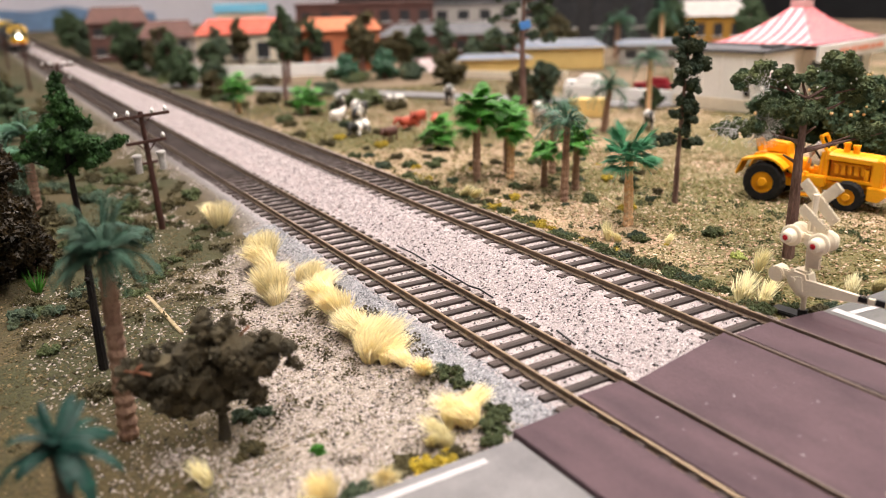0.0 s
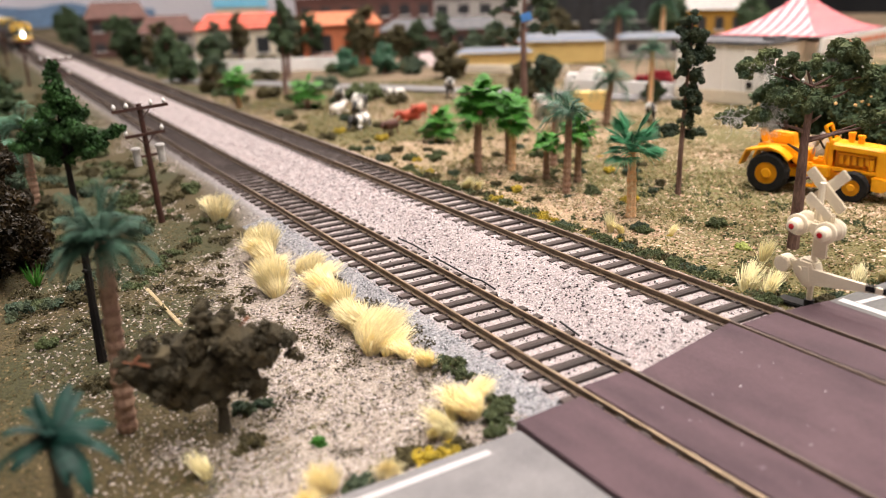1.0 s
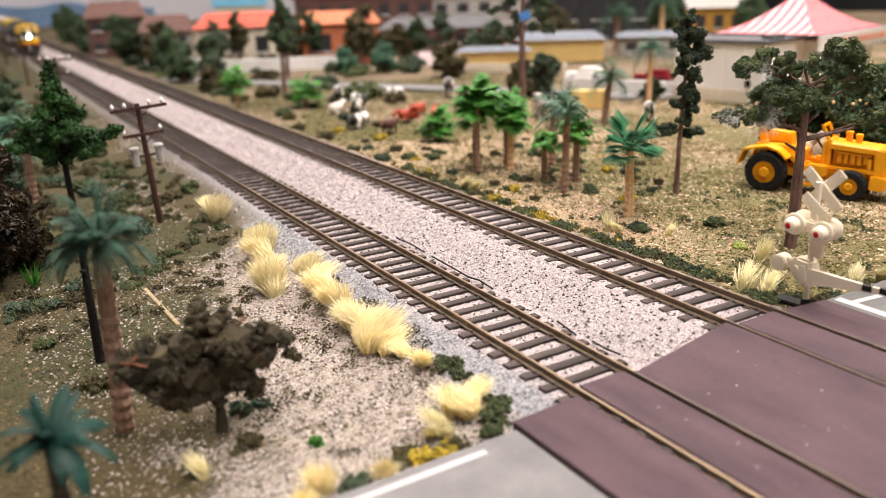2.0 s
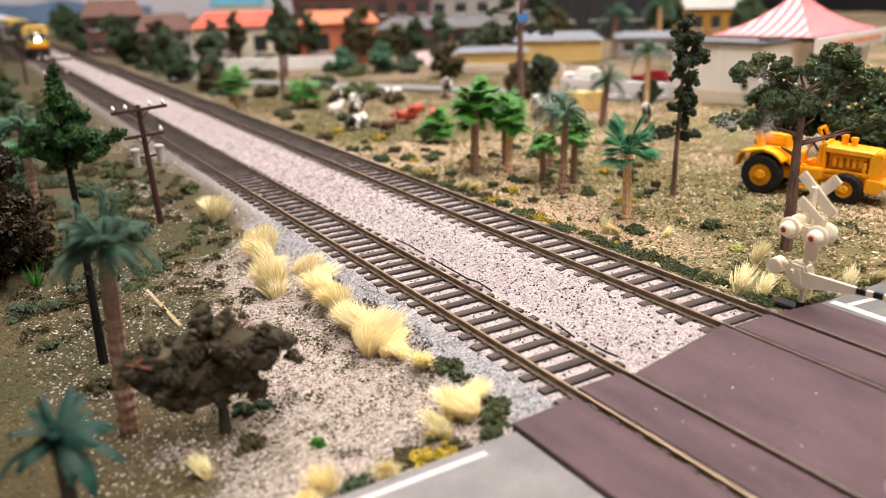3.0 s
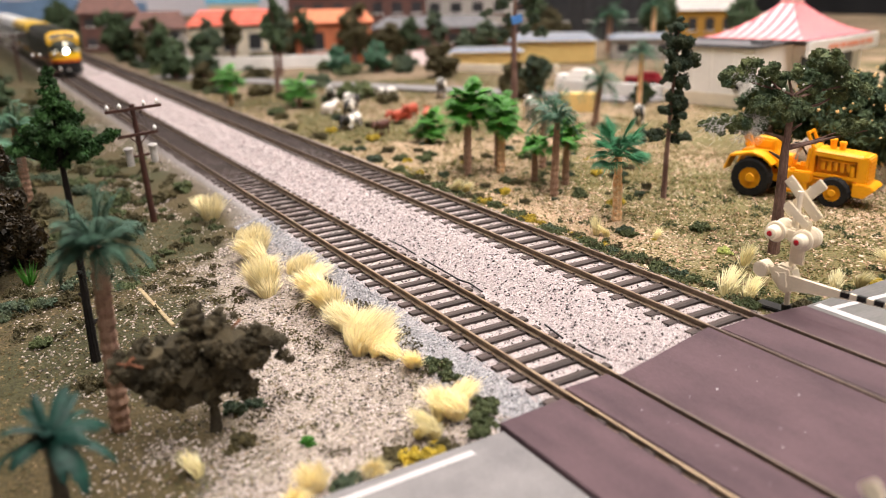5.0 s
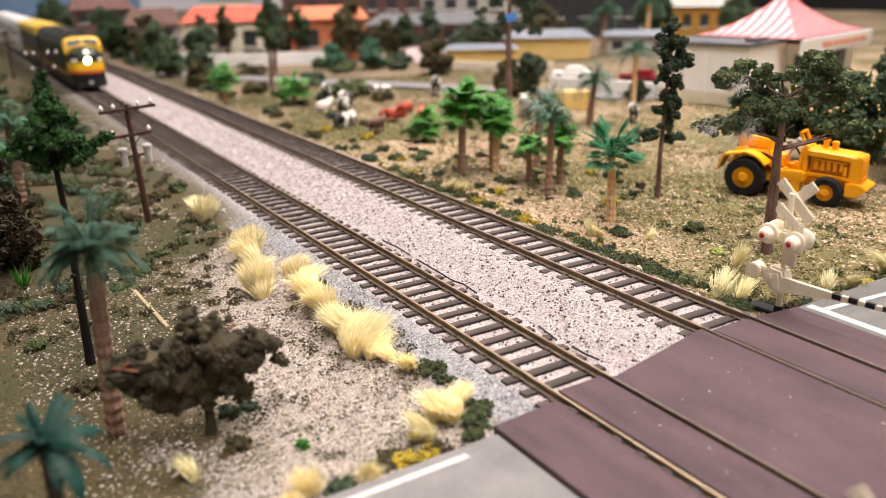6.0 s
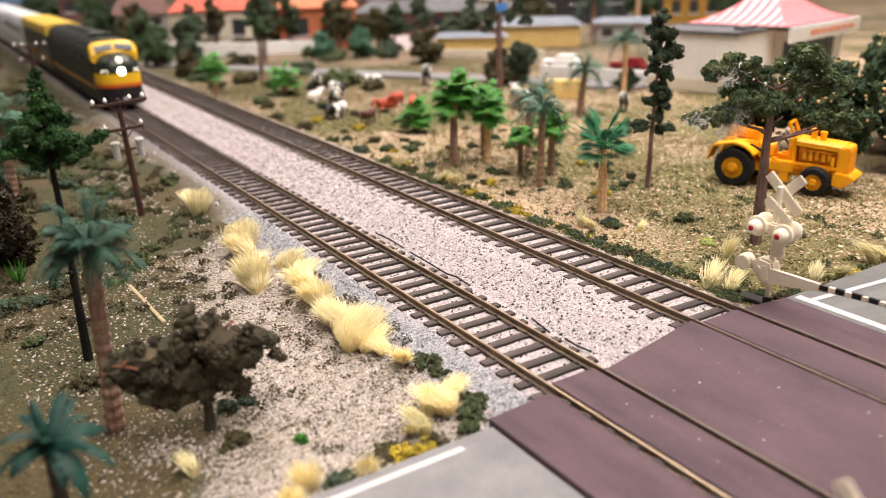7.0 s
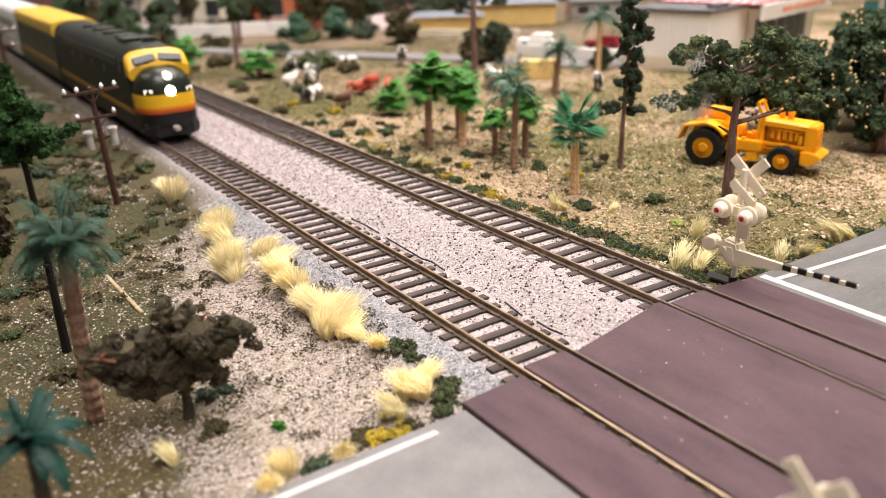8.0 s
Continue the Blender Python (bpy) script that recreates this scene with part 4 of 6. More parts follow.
tree("lichen_bush", at(-8.8, 1.3, -0.85, -12), [(0.12, 0, -0.1), (0.16, 0, 0.5), (0.12, 0, 1.2), (0, 0, 1.8)],
     [(0.12, 0, 0.95, 0.2), (0.1, 0, 1.3, 0.42), (-0.15, 0, 1.6, 0.55), (-0.1, 0, 3.2, 0.32), (-0.05, 0, 3.45, 0.2), (0.5, 0.1, 3.1, 0.24), (0.85, 0, 3.15, 0.1), (0.25, 0, 2.95, 0.3), (1.0, 0, 1.0, 0.2), (1.05, 0, 1.25, 0.24), (-1.2, 0, 2.35, 0.5), (-0.4, 0.1, 2.45, 0.62), (0.55, 0, 2.45, 0.65), (1.4, 0, 2.5, 0.45), (1.8, 0, 2.35, 0.28), (1.95, 0, 1.9, 0.16), (2.12, 0, 1.72, 0.1), (-1.7, 0, 2.1, 0.42), (-1.95, 0, 2.35, 0.26),
      (-1.15, 0, 1.6, 0.46), (-0.85, 0, 1.25, 0.42), (-0.4, 0, 1.2, 0.4), (-1.5, 0, 1.75, 0.36), (-0.8, 0, 2.0, 0.6), (1.3, 0, 2.05, 0.42), (-0.35, 0, 1.85, 0.6), (0.4, 0, 1.85, 0.6), (0.75, 0, 1.5, 0.4), (1.05, 0, 2.0, 0.5)],
     M["lichen"], M["darkbark"], "dark brown bushy lichen tree, low and wide", "tree", "", size=0.055, density=2.2, radius=0.15, limbs=False, flakes=1, flake=0.03, seed=6, core=1.25)
tw = Shape()
for x0, z0, x1, z1 in ((-1.9, 2.55, -1.35, 2.35), (-1.75, 2.4, -1.5, 2.65), (0.75, 3.0, 0.98, 3.2)):
    tw.tube([(x0, -0.45, z0), ((x0 + x1) / 2, -0.5, (z0 + z1) / 2 + 0.05), (x1, -0.45, z1)], [0.02, 0.035, 0.04], 6)
solo("twig", tw, M["twig"], at(-8.8, 1.3, -0.85, -12), "bare orange-brown twig ends in the lichen tree", "twig")

# ---------------------------------------------------------------- palms
palm(at(10.62, 7.39, 0), M["tanbark"], M["frond"], 2.9, "small palm with tan trunk and glossy blue-green leaves", "field palms", 1.35, 30, 0.75, 0.65, 0.17, True, (-0.1, 0), 11, 0.55)
palm(at(11.2, 12.36, 0), M["palmbark"], M["frond2"], 3.9, "palm with brown trunk and drooping green leaves", "field palms", 1.28, 25, 0.7, 1.1, 0.15, False, (0.1, 0), 12)
palm(at(13.1, 13.8, 0), M["palmbark"], M["bright"], 2.5, "short palm with bright green leaves", "field palms", 1.19, 26, 0.85, 0.75, 0.15, False, (0, 0), 13)
palm(at(10.18, 18.39, 0), M["palmbark"], M["bright"], 3.8, "palm with bright green bushy head", "field palms", 1.49, 39, 0.85, 0.75, 0.14, False, (0.1, 0), 14)
palm(at(11.97, 17.87, 0), M["tanbark"], M["bright"], 3.1, "palm with tan trunk and bright green leaves", "field palms", 1.25, 33, 0.85, 0.75, 0.17, False, (0.1, 0), 15)
palm(at(13.0, 19.6, 0), M["palmbark"], M["bright"], 3.2, "palm with dark trunk and bright green leaves", "field palms", 1.07, 26, 0.85, 0.75, 0.17, False, (-0.1, 0), 16)
palm(at(11.0, 19.8, 0), M["palmbark"], M["bright"], 3.0, "palm with dark trunk and bright green leaves", "field palms", 1.07, 26, 0.85, 0.75, 0.14, False, (0, 0), 17)
palm(at(12.2, 15.2, 0), M["palmbark"], M["bright"], 1.9, "short palm with bright green leaves", "field palms", 0.88, 25, 0.85, 0.75, 0.14, False, (0, 0), 31)
palm(at(14.6, 17.6, 0), M["palmbark"], M["frond2"], 3.4, "palm with dark trunk and dull leaves", "field palms", 1.2, 20, 0.8, 1.0, 0.16, False, (0.1, 0), 32)
palm(at(16.5, 24.0, 0), M["palmbark"], M["bright"], 2.6, "palm with bright green leaves", "field palms", 1.06, 28, 0.85, 0.75, 0.16, False, (0, 0), 33)
palm(at(21.5, 24.8, 0), M["palmbark"], M["frond2"], 2.2, "low palm with dull green leaves", "field palms", 1.2, 20, 0.8, 0.9, 0.16, False, (0, 0), 34)
palm(at(13.48, 28.1, 0), M["palmbark"], M["bright"], 1.0, "low bright green palm clump", "field palms", 1.43, 30, 0.85, 0.75, 0.15, False, (0, 0), 18)
palm(at(26.16, 26.26, 0), M["palmbark"], M["frond2"], 3.1, "palm with leaning trunk and dull green leaves", "field palms", 1.76, 25, 0.7, 1.2, 0.2, False, (0.4, 0), 19)
palm(at(34.2, 30.1, 0), M["tanbark"], M["frond2"], 4.4, "tall slender palm with dull green leaves", "field palms", 1.76, 19, 0.7, 1.1, 0.17, False, (0, 0), 20)
palm(at(69.0, 71.6, 0), M["palmbark"], M["frond2"], 5.0, "distant palm with dark trunk", "far palms", 3.10, 25, 0.7, 1.1, 0.35, False, (0, 0), 21)
palm(at(76.0, 70.0, 0), M["tanbark"], M["frond2"], 6.0, "distant palm with pale trunk", "far palms", 2.70, 22, 0.7, 1.1, 0.3, False, (0, 0), 22)
palm(at(-10.68, 2.86, -0.85), M["palmbark"], M["frond4"], 5.0, "tall palm with red-brown trunk and blue-green drooping leaves", "shoulder palms", 1.22, 40, 0.85, 1.0, 0.19, False, (0.1, 0), 23, 0.34)
palm(at(-12.5, -2.1, -0.85), M["darkbark"], M["frond3"], 2.95, "palm with blue-green spreading leaves by the table edge", "shoulder palms", 1.32, 16, 0.5, 0.62, 0.13, False, (0, 0), 24, 0.15, True)
palm(at(-10.4, 28.5, -0.85), M["palmbark"], M["frond2"], 4.3, "palm with shaggy grey-green leaves", "shoulder palms", 1.89, 22, 0.7, 1.2, 0.2, False, (0, 0), 25)
palm(at(-12.1, 21.0, -0.85), M["palmbark"], M["frond2"], 4.6, "palm with shaggy grey-green leaves", "shoulder palms", 1.76, 19, 0.7, 1.2, 0.2, False, (0, 0), 26)
palm(at(8.0, 53, 0), M["tanbark"], M["bright"], 2.2, "small bright green palm at the track side", "field palms", 1.55, 26, 0.85, 0.75, 0.18, False, (0, 0), 27)
palm(at(12.6, 48.6, 0), M["palmbark"], M["bright"], 1.3, "small bright green palm at the track side", "field palms", 1.66, 26, 0.85, 0.75, 0.18, False, (0, 0), 28)

# ---------------------------------------------------------------- tufts and bushes
def tuft_shape(n, h, w, flat, lean):
    """A bunch of bristles from one root, splayed and leaning, cut off at nearly one length."""
    s = Shape()
    lean = np.array(lean)
    for _ in range(n):
        a, r = rng.uniform(0, 6.28), math.sqrt(rng.uniform(0, 1))
        b = np.array((math.cos(a) * r * w, math.sin(a) * r * w * flat, 0))
        hh = h * rng.uniform(0.5, 1.1) * (1 - 0.2 * r) / (1 + 0.35 * np.linalg.norm(lean))
        out = b * rng.uniform(0.4, 2.0) + rng.normal(size=3) * 0.08 * h
        t = b + np.array((lean[0] * hh + out[0], lean[1] * hh + out[1], hh))
        k = rng.uniform(0, 3.14)
        d = np.array((math.cos(k), math.sin(k), 0)) * 0.014 * rng.uniform(0.6, 1.3)
        m = b + (t - b) * 0.55 + np.array((-lean[0] * 0.12 * h, -lean[1] * 0.12 * h, 0.08 * h))
        s.add([b - d, b + d, m + d, t + d * 0.5, t - d * 0.5, m - d], [(0, 1, 2, 5), (5, 2, 3, 4)])
    return s


LEANS = [(0.15, 0.1), (0.75, 0.15), (-0.4, 0.5), (0.3, -0.7), (-0.8, -0.2)]
TUFT = [mesh_of("grass_tuft", tuft_shape(520, 1.2, 0.28, 0.8, q), M["straw"]) for q in LEANS]
PALE = [mesh_of("grass_tuft", tuft_shape(230, 1.25, 0.16, 0.8, q), M["pale"]) for q in LEANS]
TUFTS = [(-3.37, 20.1, 1.0, 0), (-3.2, 21.2, 0.8, 0), (-3.3, 15.4, 0.9, 0), (-3.0, 14.6, 0.9, 0), (-3.4, 13.6, 1.0, 0), (-4.3, 10.0, 1.05, 0), (-3.9, 10.6, 1.0, 0), (-4.4, 9.5, 0.8, 0), (-4.2, 11.2, 0.9, 0),
         (-2.9, 10.6, 0.75, 0), (-2.8, 9.8, 0.7, 0), (-3.0, 9.0, 0.8, 0), (-3.0, 8.5, 0.8, 0), (-3.1, 7.8, 0.85, 0), (-3.6, 12.6, 0.9, 0), (-3.15, 14.0, 0.9, 0), (-3.3, 4.3, 0.85, 0), (-3.5, 3.2, 0.85, 0), (-3.1, 8.2, 0.8, 0), (-3.2, 7.1, 0.9, 0), (-3.2, 6.4, 0.85, 0), (-3.3, 5.5, 0.8, 0), (-3.4, 4.8, 0.8, 0), (-3.6, 3.9, 0.95, 0), (-3.3, 3.6, 0.9, 0), (-3.75, 3.1, 0.8, 0),
         (-3.4, 2.6, 0.7, 0), (-2.95, 1.2, 0.6, 0), (-3.1, 2.0, 0.5, 0), (-4.2, -2.1, 0.72, 1), (-3.8, -1.6, 0.72, 1), (-3.35, -1.8, 0.78, 0), (-3.05, -1.3, 0.62, 0), (-4.5, -1.8, 0.5, 1), (-6.2, -2.7, 0.6, 0), (-7.6, -2.6, 0.6, 0), (-8.2, -2.9, 0.6, 0), (-9.6, -0.4, 0.55, 1),
         (7.35, -1.2, 0.85, 1), (7.8, -1.7, 0.75, 1), (10.6, 0.7, 0.7, 1), (11.0, -2.6, 0.62, 1), (11.9, -2.9, 0.65, 1), (14.2, -2.8, 0.85, 1), (14.6, -3.0, 0.7, 1), (8.6, 6.4, 0.65, 1), (8.9, 6.1, 0.5, 1), (10.3, 4.8, 0.42, 1), (7.4, 15.4, 0.8, 1), (7.9, 15.2, 0.7, 1)]
for i, (x, y, h, p) in enumerate(TUFTS):
    o = new("grass_tuft", (PALE if p else TUFT)[i % 5])
    o.matrix_basis = at(x, y, float(ground_z(np.array(x), np.array(y))) - 0.03, i * 97 % 360, h * 1.15)
    tagged(o, "pale dry grass tuft standing in sand" if p else "straw-yellow grass tuft beside the ballast", "grass tuft", "grass tufts")

def bush_shape(n, seed):
    global rng
    keep, rng = rng, np.random.default_rng(seed)
    cl = [(rng.uniform(-0.3, 0.3), rng.uniform(-0.3, 0.3), rng.uniform(0.08, 0.25), rng.uniform(0.14, 0.26)) for _ in range(n)]
    s = foliage(cl, 0.058, 1.2, flakes=3, flake=0.035)
    rng = keep
    return s


BUSH = {k: [mesh_of("low_bush", bush_shape(6, i + 40), M["bushfoam" if k == "foam" else k]) for i in range(2)] for k in ("foam", "foam2", "olive", "yellowfoam", "limefoam")}
BUSHES = [(-3.0, -2.4, 1.0, "foam"), (-2.7, -2.1, 0.9, "foam"), (-3.3, -2.8, 0.8, "foam"), (-2.4, 0.5, 0.8, "foam"), (-2.6, 1.0, 0.7, "foam2"), (-2.5, 0.0, 0.7, "foam"), (-5.2, -2.6, 0.9, "yellowfoam"), (-4.7, -2.7, 0.9, "yellowfoam"), (-5.7, -2.5, 0.8, "olive"), (-4.3, -2.8, 0.8, "olive"), (-5.4, -2.2, 0.9, "olive"),
          (-6.9, -2.9, 0.9, "foam2"), (-8.4, 0.2, 0.9, "olive"), (-8.0, 1.9, 0.8, "foam2"), (-7.4, 1.7, 0.6, "foam2"), (-9.3, 3.4, 0.8, "foam"), (-11.8, 9.6, 0.95, "foam"), (-10.7, 5.8, 0.9, "olive"), (-11.1, 6.0, 0.9, "olive"), (-3.6, 18.7, 0.7, "foam"), (-3.0, 26.5, 1.5, "foam"), (-4.2, 26.0, 1.3, "olive"), (-6.3, 16.6, 0.8, "foam"), (-5.6, 17.4, 0.7, "olive"), (-7.0, 16.0, 0.8, "foam"), (-5.0, 18.0, 0.8, "foam"),
          (-8, 15, 0.8, "olive"), (-6.5, 27, 1.6, "foam"), (-7.6, 30, 1.6, "foam2"), (-8.5, 24, 1.2, "olive"), (-9.5, 34, 1.8, "foam2"), (-4.5, 36, 1.6, "olive"), (-5.5, 42, 1.8, "foam"), (-8, 48, 2.2, "olive"), (-4.2, 50, 1.8, "foam2"), (-9, 60, 2.6, "foam"), (-6, 72, 2.6, "olive"), (-10, 80, 3.0, "foam"), (-7, 95, 3, "foam2"), (-12, 100, 3.4, "foam"), (-8, 118, 3.4, "olive"),
          (12.5, 4.6, 1.0, "foam"), (9.7, 5.6, 0.9, "foam"), (9.9, 6.0, 0.8, "foam2"), (10.2, 4.8, 0.35, "yellowfoam"), (11.2, 2.1, 0.7, "limefoam"), (7.4, 12.1, 0.9, "foam"), (7.3, 12.8, 0.9, "yellowfoam"), (7.4, 9.9, 0.8, "foam"), (7.2, 9.1, 0.8, "yellowfoam"), (7.1, 16.4, 1.0, "foam"), (7.3, 14.2, 0.8, "olive"), (7.6, 2.1, 0.9, "foam"), (7.4, 1.2, 0.9, "foam2"), (7.7, 0.4, 0.8, "foam"), (7.5, 3.0, 0.9, "foam"), (7.4, 4.2, 0.8, "foam2"), (7.3, 5.4, 0.8, "foam"), (7.6, 6.6, 0.8, "olive"), (7.3, 7.8, 0.8, "foam2"),
          (8.1, -2.5, 0.9, "foam"), (8.8, -2.9, 0.8, "olive"), (9.6, -3.0, 0.8, "foam2"), (7.0, -2.4, 0.8, "foam"), (12.6, -3.0, 0.7, "yellowfoam"), (13.2, -3.1, 0.7, "foam"), (15.4, -3.0, 1.0, "foam"), (7.2, 18.5, 1.0, "olive"), (7.4, 21, 1.0, "foam"), (7.3, 24, 1.2, "foam2"), (7.5, 28, 1.2, "foam"), (7.8, 33, 1.4, "olive"), (7.7, 38, 1.4, "olive"), (11, 16, 0.9, "foam"), (9, 19, 0.9, "foam2"), (9, 24, 1.1, "foam"), (12.5, 40, 1.6, "foam2"), (15.5, 20, 1.0, "foam"),
          (9.5, 14.5, 0.8, "foam"), (12.2, 11.6, 0.9, "foam"), (8.8, 43, 1.5, "olive"), (9.2, 57, 1.8, "olive"), (10, 62, 2.0, "foam2"), (13.5, 54, 2.0, "olive"), (16, 50, 2.0, "foam2"), (20, 46, 2.2, "olive")]
for i, (x, y, k, kind) in enumerate(BUSHES):
    o = new("low_bush", BUSH[kind][i % 2])
    o.matrix_basis = at(x, y, float(ground_z(np.array(x), np.array(y))) - 0.05, i * 53, k)
    what = {"foam": "dark green", "foam2": "grey-green", "olive": "olive brown", "yellowfoam": "yellow flowering", "limefoam": "pale lime"}[kind]
    tagged(o, what + " foam bush on the ground", "bush", "low bushes")
def verge(n, x0, x1, y0, y1, size, material, label, kind):
    """Low torn scrub strewn along a strip, thicker in drifts."""
    x, y = rng.uniform(x0, x1, n), rng.uniform(y0, y1, n)
    k = rng.random(n) < np.clip(0.5 + 0.6 * uneven(x, y, 2.2, 5), 0, 1)
    x, y = x[k], y[k]
    s = Shape()
    z = ground_z(x, y)
    for a, b, c in zip(x, y, z):
        r = rng.uniform(0.1, 0.26)
        m = int(26 * (r / 0.2) ** 2)
        e = rng.normal(size=(m, 3))
        e /= np.linalg.norm(e, axis=1)[:, None]
        e[:, 2] = np.abs(e[:, 2])
        crumbs(s, np.array((a, b, c)) + e * r * np.array((1.2, 1.2, 0.9)) * rng.uniform(0.5, 1.1, m)[:, None], size * rng.uniform(0.5, 1.3, m))
    ob = new("verge_scrub", mesh_of("verge_scrub", s, material))
    return tagged(ob, label, kind, "", "stuff")


verge(330, 6.75, 7.9, -2.6, 20, 0.045, M["bushfoam"], "low dark green scrub along the ballast edge", "ground cover")
verge(150, 6.8, 8.2, -2.6, 24, 0.05, M["olive"], "olive brown scrub along the ballast edge", "ground cover")
verge(38, 7.0, 8.4, 4, 22, 0.045, M["yellowfoam"], "mustard yellow scrub along the ballast edge", "ground cover")
verge(240, 8.0, 18.5, -3.0, 18, 0.04, M["bushfoam"], "small green scrub scattered over the field", "ground cover")
verge(90, -3.2, -2.2, -2.6, 9, 0.035, M["olive"], "olive scrub at the foot of the ballast", "ground cover")
verge(120, -8.5, -3.4, -2.8, 10, 0.03, M["olive"], "thin olive scrub in the gravel", "ground cover")
verge(150, -6.8, -2.7, 15, 36, 0.06, M["olive"], "olive scrub on the bank below the far ballast", "ground cover")
verge(110, -7.5, -2.7, 15, 40, 0.07, M["bushfoam"], "green scrub on the bank below the far ballast", "ground cover")
verge(160, -12.5, -5.0, 9.5, 18, 0.05, M["olive"], "dark olive scrub on the earth", "ground cover")
o = solo("green_clump", foliage([(0, 0, 0.16, 0.2)], 0.04, 2, flakes=3, flake=0.03), M["bright"], at(-7.0, -0.75, -0.8), "single vivid green foam clump on gravel", "bush")
for x, y, a, n in ((-8.08, 10.6, 93, 4.2), (-9.6, 15.2, 10, 0.9)):
    solo("stick", Shape().box((0, 0, 0), (n, 0.14, 0.1)), M["wood"], at(x, y, -0.69, a), "bare pale wooden stick lying on the ground", "stick", "sticks", bevel=0.02)
# the young bush at the left of the black trunk
s = Shape()
for k in range(26):
    a = rng.uniform(0, 6.28)
    d = np.array((math.cos(a), math.sin(a), 0))
    s.add([d * 0.05 + (0.04, 0, 0), d * 0.05 - (0.04, 0, 0), d * rng.uniform(0.2, 0.55) + (0, 0, rng.uniform(0.5, 1.1))], [(0, 1, 2)])
solo("leafy_plant", s, M["bright"], at(-11.6, 15.9, -0.85), "small spiky bright green plant", "plant")

# thin black wires lying in the ballast
for path in ([(1.6, 11.4), (1.65, 10.2), (1.62, 9.1)], [(1.59, 8.5), (1.52, 7.0), (1.5, 5.7), (1.6, 5.2), (1.54, 4.3)], [(1.59, 0.9), (1.45, 0.2), (1.4, -0.2)], [(1.5, -0.8), (1.45, -1.4), (1.56, -1.9)]):
    solo("wire", Shape().tube([(x, y, -0.2 + 0.02 * (i % 2)) for i, (x, y) in enumerate(path)], 0.032, 6), M["black"], Matrix(), "thin black wire lying in the ballast", "wire", "wires")
# paint specks on the crossing and dust on the road
sp = []
for _ in range(16):
    x, y = rng.uniform(1.1, 4.1), rng.uniform(-10, -3.3)
    sp.append((x, y, -0.04 + (x - 0.935) / 3.35 * 0.58))
for _ in range(8):
    sp.append((rng.uniform(-0.65, 0.7), rng.uniform(-9, -3), -0.04))
scatter("paint_specks", np.array(sp), rng.uniform(0.008, 0.035, len(sp)), M["line"], "pale specks on the maroon crossing", "specks", flat=0.25)

# tractor orange darkened: recess shade of engine bay and rims is in this colour
M["bay"] = mat("shaded_orange_plastic", (0.78, 0.31, 0.008), (0.68, 0.25, 0.008), rough=0.5)
# ---------------------------------------------------------------- wheel tractor
def wheel(parent, x, y, r, w, name="wheel"):
    wh = part(name, Shape().tube([(x, y - w * 0.3, r), (x, y + w * 0.3, r)], r * 0.55, 20), M["yellow"], parent, "", bevel=0.03)
    prof = [(-0.5, 0.52), (-0.5, 0.86), (-0.38, 0.96), (-0.15, 1.0), (0.15, 1.0), (0.38, 0.96), (0.5, 0.86), (0.5, 0.52)]
    rings = []
    for k in range(36):
        a = k * math.pi / 18
        g = 1.0 if k % 2 else 0.965
        rings.append([(x + math.cos(a) * r * q * (g if q > 0.9 else 1), y + p * w, r + math.sin(a) * r * q * (g if q > 0.9 else 1)) for p, q in prof])
    rings.append(rings[0])
    part("tyre", Shape().loft(rings, caps=False), M["tyre"], wh, "black ribbed rubber tyre")
    for sg in (-1, 1):
        part("rim", Shape().tube([(x, y + sg * w * 0.25, r), (x, y + sg * w * 0.47, r), (x, y + sg * w * 0.47, r), (x, y + sg * w * 0.36, r)], [r * 0.52, r * 0.58, r * 0.5, r * 0.42], 28), M["yellow"], wh)
        part("rim_shade", Shape().tube([(x, y + sg * w * 0.34, r), (x, y + sg * w * 0.375, r)], [r * 0.3, r * 0.3], 20), M["bay"], wh, "ring of darker orange as shade in the rim")
        part("hub", Shape().tube([(x, y + sg * w * 0.4, r), (x, y + sg * w * 0.56, r)], [r * 0.26, r * 0.2], 14), M["yellow"], wh)
    return wh


